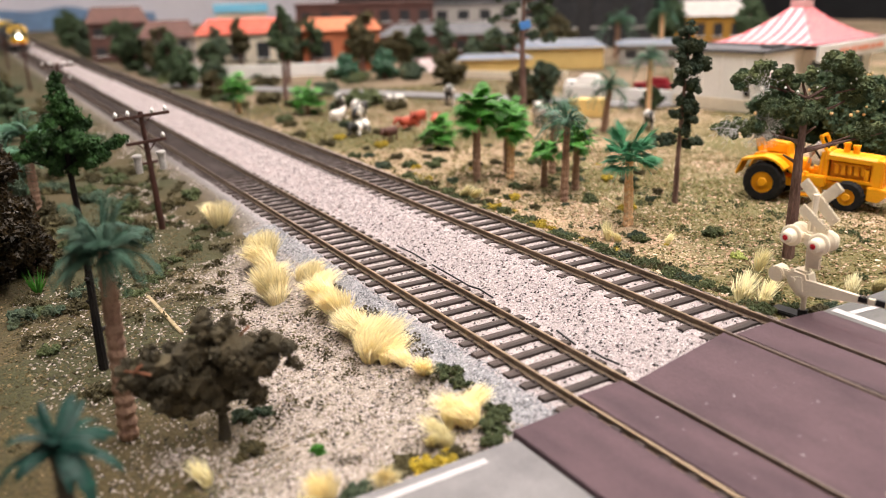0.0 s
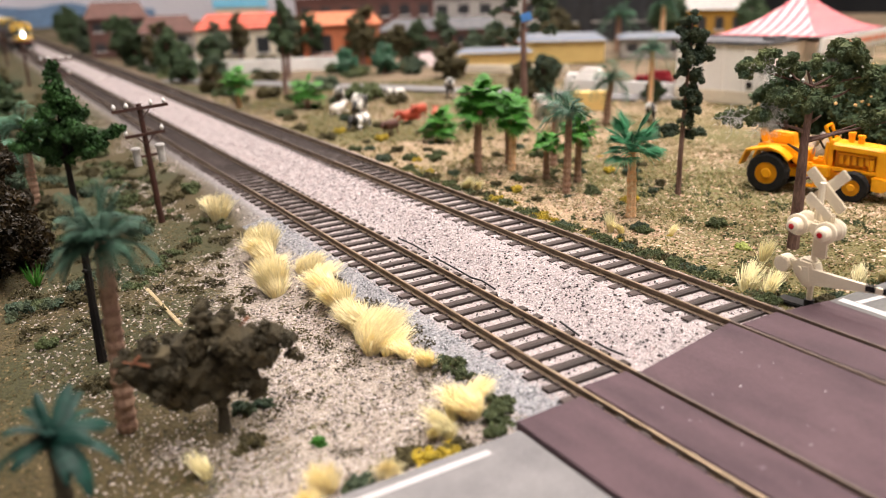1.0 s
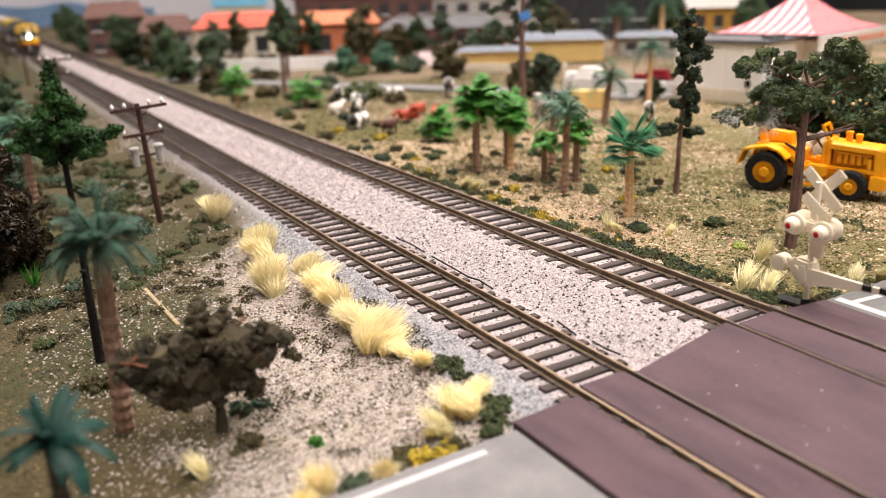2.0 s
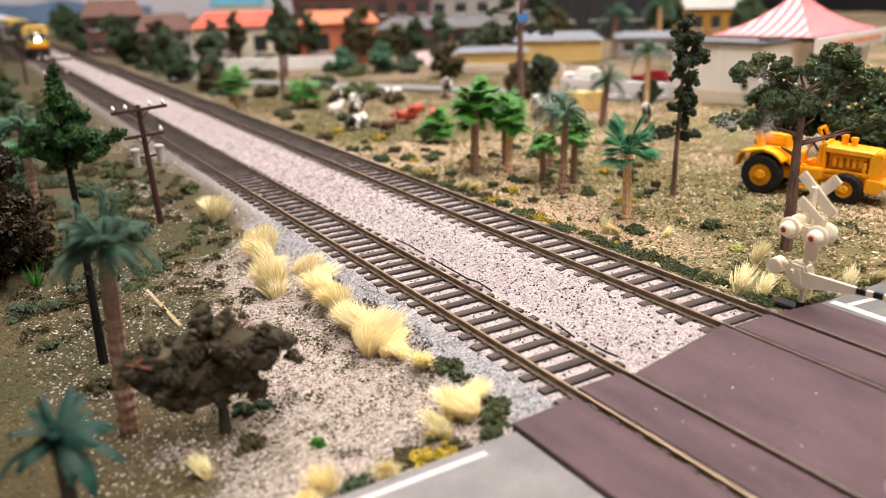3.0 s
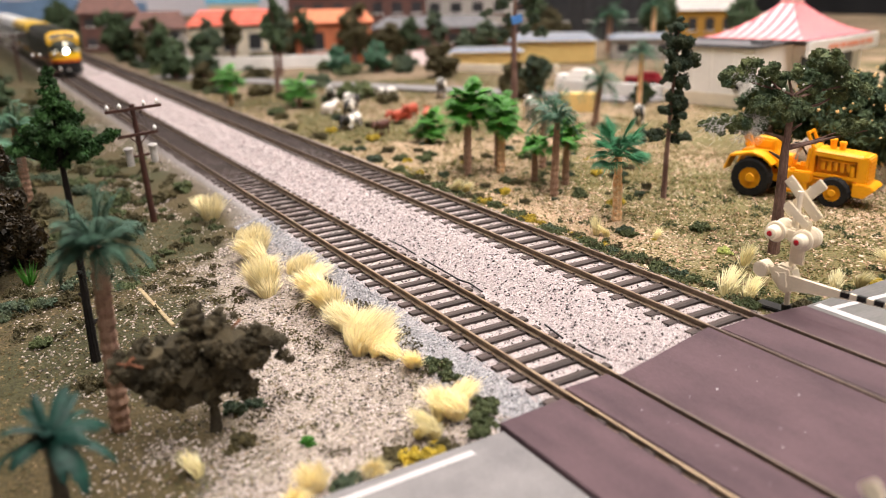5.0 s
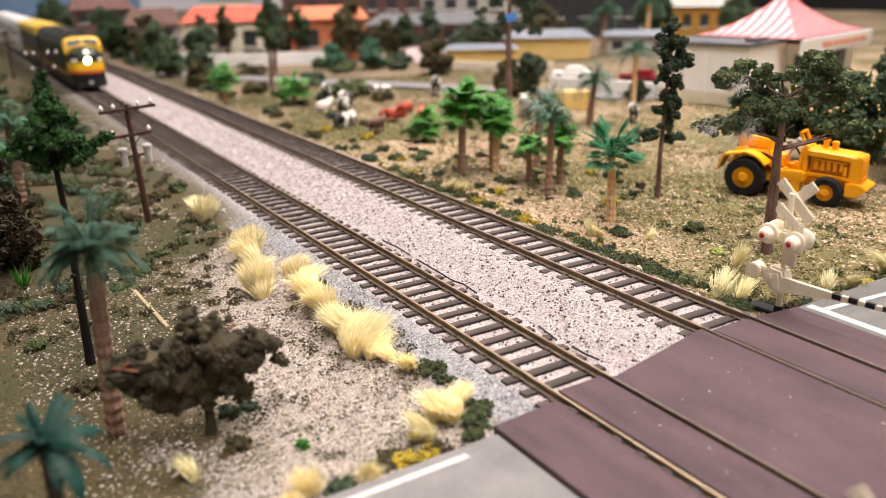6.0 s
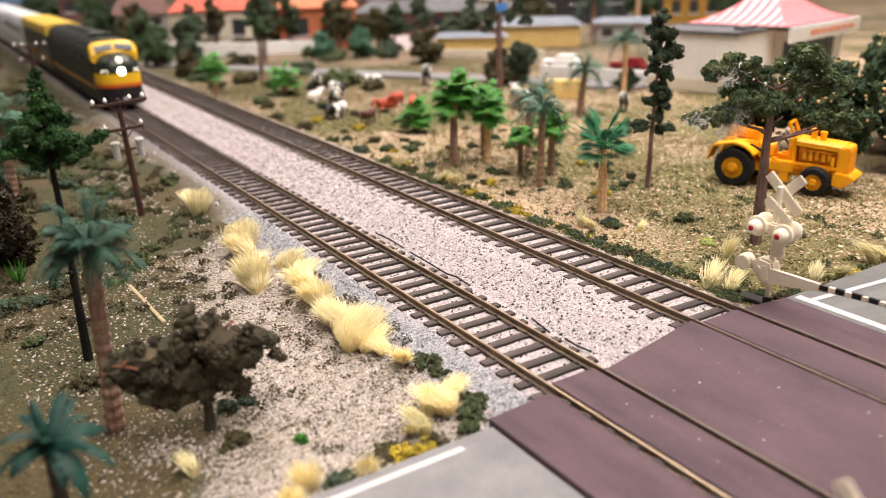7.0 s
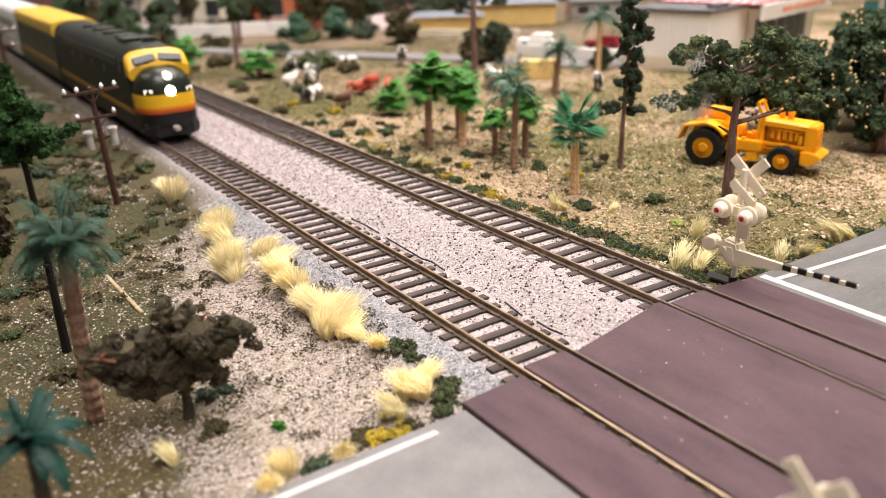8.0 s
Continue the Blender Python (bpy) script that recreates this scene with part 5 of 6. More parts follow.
def tractor(m):
    ob = thing("wheel_tractor", m, "orange-yellow toy wheel tractor with black tyres on the field", "tractor")
    Y = M["yellow"]
    part("chassis", Shape().box((2.0, 0, 0.98), (5.0, 0.9, 0.42)), Y, ob, bevel=0.05)
    part("frame_beam", Shape().box((1.15, -0.45, 1.5), (1.5, 0.22, 0.3), ry=38), Y, ob, bevel=0.04)
    for sg in (-1, 1):
        box = part("step_box", Shape().box((1.95, sg * 0.78, 1.25), (1.35, 0.42, 0.5)), Y, ob, bevel=0.05)
        part("step_post", Shape().box((1.5, sg * 0.78, 0.78), (0.14, 0.4, 0.5)), Y, box, bevel=0.02)
        part("step_post", Shape().box((2.25, sg * 0.78, 0.78), (0.5, 0.4, 0.5)), Y, box, bevel=0.03)
        part("step_tread", Shape().box((1.75, sg * 0.82, 0.55), (0.62, 0.44, 0.1)), Y, box, bevel=0.02)
        part("filler_cap", Shape().tube([(1.75, sg * 0.78, 1.48), (1.75, sg * 0.78, 1.6)], 0.12, 10), Y, box)
    top = Shape().loft([[(x, q * 0.64 * w, z) for q, z in ((-1, t - 0.3), (1, t - 0.3), (1, t - 0.1), (0.82, t), (-0.82, t), (-1, t - 0.1))] for x, w, t in ((2.55, 0.96, 2.5), (2.62, 1.0, 2.54), (4.6, 1.0, 2.42), (4.7, 0.96, 2.36))])
    hood = part("hood", top, Y, ob)
    part("engine_bay", Shape().box((3.65, 0, 1.75), (1.9, 0.86, 0.95)), M["bay"], ob, "engine inside the open side, shade put into its orange")
    for sg in (-1, 1):
        part("hood_rail", Shape().box((3.65, sg * 0.6, 1.35), (2.1, 0.1, 0.18), ry=2), Y, hood, bevel=0.03)
        for k in range(5):
            part("engine_block", Shape().box((2.98 + 0.27 * k, sg * 0.47, 1.82), (0.18, 0.16, 0.42 + 0.08 * (k % 2))), Y, hood, bevel=0.03)
        part("engine_pipe", Shape().tube([(2.85, sg * 0.54, 2.1), (4.3, sg * 0.54, 2.04)], 0.06, 8), Y, hood)
        part("filter", Shape().tube([(4.22, sg * 0.5, 1.45), (4.22, sg * 0.5, 1.9)], 0.11, 10), Y, hood)
    grille = part("grille", Shape().box((4.66, 0, 1.55), (0.5, 1.34, 1.62)), Y, ob, bevel=0.06)
    for k in range(7):
        part("grille_bar", Shape().box((4.92, 0, 1.0 + 0.19 * k), (0.05, 1.1, 0.08)), Y, grille, bevel=0.015)
    part("nose_plate", Shape().loft([[(4.35, y, 0.6), (4.85, y, 0.56), (5.28, y, 0.98), (5.1, y, 1.12), (4.75, y, 1.2), (4.35, y, 1.2)] for y in (-0.82, 0.82)]), Y, ob, "pointed front bumper plate", bevel=0.04)
    for x, y, h, name in ((3.15, 0.1, 2.95, "exhaust"), (3.55, 0.1, 2.85, "air_cleaner")):
        part(name, Shape().tube([(x, y, 2.4), (x, y, h - 0.12), (x, y, h - 0.1), (x, y, h)], [0.14, 0.14, 0.18, 0.16], 12), Y, ob)
    part("cowl", Shape().box((2.5, 0, 2.0), (0.22, 1.2, 1.25)), Y, ob, bevel=0.05)
    part("cowl_post", Shape().box((2.32, -0.58, 1.9), (0.14, 0.14, 1.3), ry=4), Y, ob, bevel=0.03)
    fr = Shape()
    for y in (-0.42, 0.42):
        fr.box((2.3, y, 2.86), (0.14, 0.14, 0.8), ry=-26)
    fr.box((2.14, 0, 3.18), (0.14, 0.98, 0.14), ry=-26)
    part("windscreen_frame", fr, Y, ob, bevel=0.03)
    part("seat_base", Shape().box((1.15, 0, 1.8), (0.9, 0.85, 0.5)), Y, ob, bevel=0.06)
    part("seat_back", Shape().box((0.72, 0, 2.35), (0.2, 0.8, 0.75), ry=-10), Y, ob, bevel=0.06)
    part("hydraulic_tank", Shape().box((0.15, 0.25, 2.42), (1.1, 0.75, 0.55), ry=4), Y, ob, bevel=0.1)
    part("lever", Shape().tube([(1.7, -0.35, 1.9), (1.85, -0.4, 2.75)], 0.04, 6), M["can"], ob, "grey lever")
    part("cylinder", Shape().tube([(1.55, 0.3, 2.2), (1.95, 0.3, 2.75)], 0.14, 10), M["can"], ob, "grey cylinder")
    part("steering_wheel", Shape().loft([[(1.75 + 0.28 * math.cos(a) * (1 + 0.12 * math.cos(b)), 0.28 * math.sin(a) * (1 + 0.12 * math.cos(b)), 2.6 + 0.04 * math.sin(b)) for b in np.arange(6) * 1.047] for a in np.linspace(0, 6.283, 19)], caps=False), M["black"], ob, "black steering wheel")
    part("steering_column", Shape().tube([(2.1, 0, 2.1), (1.75, 0, 2.6)], 0.05, 6), M["black"], ob, "black column")
    for sg in (-1, 1):
        rings = []
        for a in np.radians(np.linspace(35, 205, 13)):
            x, z = math.cos(a) * 1.12, 0.97 + math.sin(a) * 1.12
            if a > math.pi * 0.9:
                x, z = -0.98 - (a - 2.83) * 0.35, 1.9 - (a - 2.83) * 0.9
            elif a > math.pi * 0.5:
                x, z = -(a - 1.57) * 0.78, 2.12 - (a - 1.57) * 0.18
            k = 1.04
            rings.append([(x, sg * 0.45, z), (x, sg * 1.3, z), (x * k, sg * 1.3, z + 0.09), (x * k, sg * 0.45, z + 0.09)])
        part("fender", Shape().loft(rings), Y, ob, "broad rear fender")
    part("rear_deck", Shape().box((0.1, 0, 2.0), (1.7, 1.1, 0.35)), Y, ob, bevel=0.06)
    part("tail_lug", Shape().box((-0.55, -0.2, 2.55), (0.32, 0.32, 0.6), ry=-15), Y, ob, bevel=0.04)
    for x, y, r, w in ((0, -0.98, 0.97, 0.62), (0, 0.98, 0.97, 0.62), (3.62, -0.85, 0.71, 0.46), (3.62, 0.85, 0.71, 0.46)):
        wheel(ob, x, y, r, w)
    return ob


tractor(at(19.8, 7.4, -0.03, -71.4))

# ---------------------------------------------------------------- cattle
def cow(m, hide, label, lying=False):
    ob = thing("cow", m, label, "cow", "cattle in the field")
    lift = 0.55 if lying else 1.05
    part("body", Shape().loft([[(x, w * math.cos(a), lift + zz + h * math.sin(a)) for a in np.arange(10) * 0.6283] for x, w, h, zz in ((-1.15, 0.15, 0.2, 0.1), (-1.0, 0.36, 0.42, 0.02), (-0.4, 0.45, 0.5, -0.03), (0.4, 0.42, 0.48, -0.02), (0.9, 0.34, 0.42, 0.05), (1.15, 0.2, 0.28, 0.15))]), hide, ob, smooth=True)
    part("head", Shape().loft([[(x, w * math.cos(a), lift + z + h * math.sin(a)) for a in np.arange(8) * 0.785] for x, z, w, h in ((1.0, 0.2, 0.2, 0.25), (1.35, 0.35, 0.2, 0.24), (1.6, 0.3, 0.2, 0.22), (1.95, 0.05, 0.13, 0.14))]), hide, ob, smooth=True)
    for sy in (-1, 1):
        part("ear", Shape().blob((1.42, sy * 0.28, lift + 0.5), (0.08, 0.16, 0.06)), hide, ob)
        for x in (-0.85, 0.8):
            if lying:
                part("leg", Shape().tube([(x, sy * 0.35, 0.25), (x + 0.4, sy * 0.5, 0.12)], [0.13, 0.08], 6), hide, ob)
            else:
                part("leg", Shape().tube([(x, sy * 0.25, 0.95), (x + 0.03, sy * 0.25, 0.45), (x, sy * 0.25, 0)], [0.16, 0.09, 0.1], 6), hide, ob)
    part("tail", Shape().tube([(-1.12, 0, lift + 0.25), (-1.3, 0, lift), (-1.28, 0, lift - 0.5)], [0.05, 0.035, 0.05], 5), hide, ob)
    return ob


BW, BR, RD, WH = "black and white spotted toy cow", "dark brown toy cow", "orange-red toy cow", "white toy cow"
for x, y, a, hide, lab, ly, k in ((15.6, 48.6, 250, "cowskin", BW + " standing", False, 1), (13.4, 40.2, 238, "cowskin", BW + " standing", False, 1), (15.0, 43.3, 262, "cowskin", BW + " standing", False, 1), (11.8, 36.4, 220, "cowskin", BW + " lying on grass", True, 1), (13.2, 43.6, 40, "whitehide", WH + " lying on grass", True, 0.9),
                                  (12.1, 32.2, 215, "brownhide", BR + " standing", False, 0.7), (18.6, 50.5, 200, "brownhide", BR + " standing", False, 0.75), (16.1, 36.9, 200, "redhide", RD + " lying in the field", True, 0.85), (17.2, 37.2, 215, "redhide", RD + " standing", False, 0.75), (17.7, 35.6, 60, "redhide", RD + " lying in the field", True, 0.85),
                                  (29.4, 25.2, 230, "cowskin", BW + " by the house", False, 0.85), (23.9, 29.7, 90, "whitehide", WH + " standing among palms", False, 1.0), (24.4, 31.4, 60, "cowskin", BW + " among palms", False, 1.0), (25.6, 46.5, 240, "cowskin", BW + " standing", False, 1.1), (20.5, 51.5, 150, "whitehide", WH + " lying at the field's edge", True, 0.75), (22.0, 50.5, 150, "cowskin", BW + " lying at the field's edge", True, 0.75), (18.5, 26.5, 70, "whitehide", WH + " standing among palms", False, 0.8)):
    cow(at(x, y, 0, a, k), M[hide], lab, ly)

# ---------------------------------------------------------------- orange grove
def orange_tree(x, y, h, r, seed):
    global rng
    keep, rng = rng, np.random.default_rng(seed)
    ob = thing("orange_tree", at(x, y, -0.05, seed * 40), "round dark green orange tree dotted with orange fruit", "tree", "orange grove")
    part("trunk", Shape().tube([(0, 0, 0), (0.05, 0, h * 0.3), (0, 0, h * 0.6)], [0.28, 0.2, 0.12], 7, 0.1), M["bark"], ob)
    cl = []
    for _ in range(13):
        d = rng.normal(size=3)
        d /= np.linalg.norm(d)
        cl.append((d[0] * r * 0.6, d[1] * r * 0.6, h * 0.56 + d[2] * h * 0.3, r * rng.uniform(0.4, 0.55)))
    part("crown", foliage(cl, 0.125, 1.6, flakes=5, flake=0.08), M["foam"], ob)
    fr = Shape()
    for _ in range(110):
        c = cl[rng.integers(len(cl))]
        d = rng.normal(size=3)
        d /= np.linalg.norm(d)
        fr.blob(np.array(c[:3]) + d * (c[3] + 0.14) * np.array((1, 1, 0.85)), rng.uniform(0.045, 0.085), 0.1)
    tagged(part("fruit", fr, M["orange"], ob, "small orange fruit"), kind="stuff")
    rng = keep


for i, (x, y, h, r) in enumerate(((24.6, 5.6, 5.6, 2.1), (27.6, 3.2, 5.8, 2.2), (26.8, 8.4, 5.6, 2.2), (30.6, 6.0, 6.2, 2.3), (33.6, 3.2, 6.0, 2.3), (34.0, 8.2, 6.2, 2.3), (38.4, 6.0, 6.2, 2.4), (30.5, 10.6, 5.6, 2.1), (37.6, 10.6, 6.0, 2.3), (42.5, 8.6, 6.2, 2.4), (24.0, 10.2, 4.8, 1.8), (41.5, 3.6, 6.2, 2.4), (46.5, 6.5, 6.2, 2.4), (27.0, 12.3, 4.6, 1.8))):
    orange_tree(x, y, h, r, 60 + i)

# ---------------------------------------------------------------- the drive-in with the striped roof
def diner(m):
    ob = thing("diner", m, "white drive-in building with red and pale striped peaked roof", "building")
    part("wall", Shape().box((3.6, 3.8, 2.3), (7.2, 7.6, 4.6)), M["white"], ob, "white block at the back", bevel=0.04)
    part("wall", Shape().box((13.8, 3.1, 2.2), (13.1, 7.8, 4.4)), M["white"], ob)
    part("flat_roof", Shape().box((3.6, 3.8, 4.7), (7.6, 8.0, 0.26)), M["greyroof"], ob, "dark grey flat roof", bevel=0.05)
    part("roof_box", Shape().box((2.6, 0.6, 4.98), (2.2, 0.9, 0.34)), M["greyroof"], ob, "dark roof box", bevel=0.04)
    part("vent", Shape().box((-0.06, 1.1, 1.55), (0.1, 0.45, 0.5)), M["black"], ob, "black vent", bevel=0.02)
    for y in (1.6, 3.4, 5.0, 6.6):
        part("wall_rib", Shape().box((-0.05, y, 2.3), (0.08, 0.12, 4.5)), M["white"], ob, bevel=0.02)
    part("base_band", Shape().box((-0.05, 3.8, 0.5), (0.1, 7.6, 1.0)), M["creamwall"], ob, "cream base band", bevel=0.02)
    part("fascia", Shape().box((13.0, -1.95, 4.25), (15.4, 0.3, 1.25)), M["white"], ob, "white sign band", bevel=0.03)
    x = 9.2
    for w in (2.2, 1.2, 2.6, 1.0, 1.6):
        part("sign_bar", Shape().box((x + w / 2, -2.13, 4.25), (w, 0.06, 0.42)), M["coral"], ob, "coral bar of lettering", bevel=0.02)
        x += w + 0.35
    for k in range(5):
        wd = part("window", Shape().box((8.0 + 2.3 * k, -0.85, 2.4), (1.9, 0.12, 2.4)), M["glass"], ob, "dark shop window")
        for z in (1.1, 3.65):
            part("frame", Shape().box((8.0 + 2.3 * k, -0.91, z), (2.1, 0.12, 0.15)), M["white"], wd)
    cx, cy, hx, hy = 12.9, 2.95, 7.7, 4.7
    def prof(u):
        return 4.95 + 2.75 * u ** 1.7, 1 - 0.88 * u
    rings = []
    for u in np.linspace(0, 1, 13):
        z, k = prof(u)
        rings.append([(cx - hx * k, cy - hy * k, z - 0.04), (cx + hx * k, cy - hy * k, z - 0.04), (cx + hx * k, cy + hy * k, z - 0.04), (cx - hx * k, cy + hy * k, z - 0.04)])
    roof = part("peaked_roof", Shape().loft(rings), M["pinkpale"], ob, "pale base of the striped roof")
    # straight stripes run up each slope and end at the hips
    for ax, h1, h2 in ((0, hx, hy), (1, hy, hx)):
        for sg in (-1, 1):
            w = -h1 + 0.15
            while w < h1:
                s, q = Shape(), []
                for u in np.linspace(0, 1, 13):
                    z, k = prof(u)
                    for e in (w, w + 0.46):
                        t = max(-h1 * k, min(h1 * k, e))
                        q.append((cx + t, cy + sg * h2 * k, z) if ax == 0 else (cx + sg * h2 * k, cy + t, z))
                fs = [(2 * i, 2 * i + 1, 2 * i + 3, 2 * i + 2) for i in range(12) if abs(q[2 * i][ax] - q[2 * i + 1][ax]) > 1e-4]
                s.add(q, fs)
                part("roof_stripe", s, M["pink"], roof, "faded red stripe")
                w += 0.86
    part("cupola", Shape().box((cx, cy, 7.95), (1.9, 1.3, 0.6)), M["pinkpale"], ob, bevel=0.05)
    part("eave", Shape().box((cx, cy - hy, 4.92), (2 * hx, 0.14, 0.12)).box((cx - hx, cy, 4.92), (0.14, 2 * hy, 0.12)), M["greyroof"], ob, "dark eave edge")
    return ob


diner(at(40.7, 24.7, 0, 13))

# ---------------------------------------------------------------- farther buildings
def building(m, w, d, h, wall, roof, label, pitch=0.0, rows=1, cols=3, over=0.5, glass="glass"):
    ob = thing("building", m, label, "building", "town behind the field")
    part("wall", Shape().box((0, 0, h / 2), (w, d, h)), M[wall], ob, bevel=0.05)
    if pitch:
        x, y = w / 2 + over, d / 2 + over
        part("roof", Shape().add([(-x, -y, h), (x, -y, h), (x, y, h), (-x, y, h), (-x * 0.75, 0, h + pitch), (x * 0.75, 0, h + pitch)], [(0, 1, 5, 4), (2, 3, 4, 5), (1, 2, 5), (3, 0, 4), (3, 2, 1, 0)]), M[roof], ob)
    else:
        part("roof", Shape().box((0, 0, h + 0.15), (w + over, d + over, 0.4)), M[roof], ob, bevel=0.06)
    for r in range(rows):
        for c in range(cols):
            x, z = -w / 2 + w * (c + 0.5) / cols, h * (r + 0.55) / rows
            wn = part("window", Shape().box((x, -d / 2 - 0.02, z), (w / cols * 0.5, 0.1, h / rows * 0.42)), M[glass], ob, "dark window")
            part("sill", Shape().box((x, -d / 2 - 0.1, z - h / rows * 0.23), (w / cols * 0.6, 0.2, 0.12)), M["white"], wn)
    return ob


building(at(23.5, 96.5, 0, -18), 13.5, 7, 5.0, "creamwall", "redroof", "cream stucco house with bright orange-red roof", 1.9, 1, 4)
building(at(14.5, 105, 0, -20), 6.5, 6, 4.6, "greywall", "brownwall", "grey house with dark red roof", 2.2, 2, 3)
building(at(33.0, 86.5, 0, -25), 10, 6, 5.2, "orangewall", "orangewall", "orange-brown building with tiled roof", 1.6, 1, 2)
building(at(54.0, 95.0, 0, -30), 19, 8, 3.4, "brownwall", "greyroof", "long dark brown building under a grey roof", 1.6, 1, 7)
building(at(47.0, 108.0, 0, -25), 22, 8, 8.0, "brownwall", "brownwall", "tall dark red brick building", 0, 2, 7)
building(at(70.0, 104.0, 0, -30), 22, 8, 7.5, "greywall", "greyroof", "grey industrial building far off", 0, 2, 6)
building(at(54.5, 66.5, 0, -36), 10.5, 6, 2.7, "yellowwall", "blueroof", "low yellow building with pale blue-grey roof", 0.9, 1, 0)
building(at(42.5, 64.0, 0, -32), 8.0, 4, 2.1, "yellowwall", "blueroof", "low yellow shed with pale roof", 0.5, 1, 0)
building(at(66.0, 62.0, 0, -40), 8, 6, 2.6, "greywall", "blueroof", "low grey shed with pale roof", 0.6, 1, 3)
building(at(97.0, 80.0, 0, -45), 11, 6, 4.8, "ochre", "greywall", "ochre building with wide grey roof", 2.5, 1, 4)
# added black block: the darkness behind the town is put into its colour
building(at(84.0, 92.0, 0, -40), 17, 6, 10, "darkwall", "darkwall", "black block added to fill the dark gap behind the town", 0, 1, 3)
building(at(12.0, 130.0, 0, -10), 9, 7, 6.2, "brownwall", "brownwall", "dark red building far down the line", 2.5, 2, 3)
building(at(70.0, 21.0, 0, 0), 14, 8, 5.0, "teal", "greyroof", "teal panelled building beyond the grove", 0, 1, 4, glass="teal")
def low_wall(name, pts, h, t, material, label):
    s = Shape()
    for (x0, y0), (x1, y1) in zip(pts, pts[1:]):
        n = math.hypot(x1 - x0, y1 - y0)
        s.box(((x0 + x1) / 2, (y0 + y1) / 2, h / 2), (n + t, t, h), rz=math.degrees(math.atan2(y1 - y0, x1 - x0)))
    return solo(name, s, material, Matrix(), label, "wall", bevel=0.05)


low_wall("garden_wall", [(13.3, 89.2), (17.0, 84.5), (21.0, 82.0), (26.5, 80.5), (30.0, 79)], 1.6, 0.5, M["white"], "low curved cream garden wall")
low_wall("garden_wall", [(36.2, 42.8), (38.0, 37.5), (40.2, 32.8)], 1.15, 0.4, M["white"], "low pinkish white wall by the drive-in")
low_wall("parapet", [(36.0, 66.5), (41.0, 60.0), (46.0, 55.0)], 0.9, 0.5, M["creamwall"], "low pale wall before the sheds")
solo("crate", Shape().box((0, 0, 0.72), (2.9, 1.4, 1.44)), M["yellowwall"], at(29.7, 32.3, 0, -38), "orange-yellow crate in the field", "crate", bevel=0.06)
b = thing("shop_sign", at(60.5, 22.0, 0, -20), "tall yellow shop sign with white panel", "sign")
part("post", Shape().tube([(0, 0, 0), (0, 0, 4.5)], 0.2, 8), M["can"], b)
part("board", Shape().box((0, 0, 7.0), (3.4, 0.4, 5.0)), M["gold"], b, "yellow board", bevel=0.08)
part("panel", Shape().box((0, -0.22, 6.6), (2.4, 0.06, 3.2)), M["white"], b, "white panel")
part("bar", Shape().box((0, -0.27, 7.4), (1.4, 0.05, 0.4)), M["black"], b, "dark lettering bar")
b = thing("pool_house", at(27.5, 112, 0, -18), "pale house with a flat light blue roof", "building")
part("wall", Shape().box((0, 0, 3.7), (7.5, 4, 7.4)), M["creamwall"], b, bevel=0.05)
part("roof", Shape().box((0, 0, 8.0), (8.2, 4.6, 1.3)), M["skyblue"], b, "light blue flat roof", bevel=0.1)
structure("gravel_lot", Shape().add([(38, 73, 0.06), (44, 76, 0.06), (52, 94, 0.06), (44, 92, 0.06), (38, 73, -0.2), (44, 76, -0.2), (52, 94, -0.2), (44, 92, -0.2)], [(0, 1, 2, 3), (0, 4, 5, 1), (1, 5, 6, 2), (2, 6, 7, 3), (3, 7, 4, 0)]), M["lot"], "pinkish pale gravel lot between the houses")
# back street
s = Shape()
pl = [(8.6, 82), (10.4, 79.2), (18, 66), (26, 54), (32, 44), (37, 34), (48, 30)]
for (x0, y0), (x1, y1) in zip(pl, pl[1:]):
    n = math.hypot(x1 - x0, y1 - y0)
    dx, dy = (y1 - y0) / n * 1.6, -(x1 - x0) / n * 1.6
    s.add([(x0 - dx, y0 - dy, 0.16), (x0 + dx, y0 + dy, 0.16), (x1 + dx, y1 + dy, 0.16), (x1 - dx, y1 - dy, 0.16), (x0 - dx, y0 - dy, -0.2), (x0 + dx, y0 + dy, -0.2), (x1 + dx, y1 + dy, -0.2), (x1 - dx, y1 - dy, -0.2)], [(0, 3, 2, 1)[::-1], (0, 1, 5, 4), (2, 3, 7, 6), (1, 2, 6, 5), (3, 0, 4, 7)])
structure("back_road", s, M["asphalt"], "grey back street beyond the field")
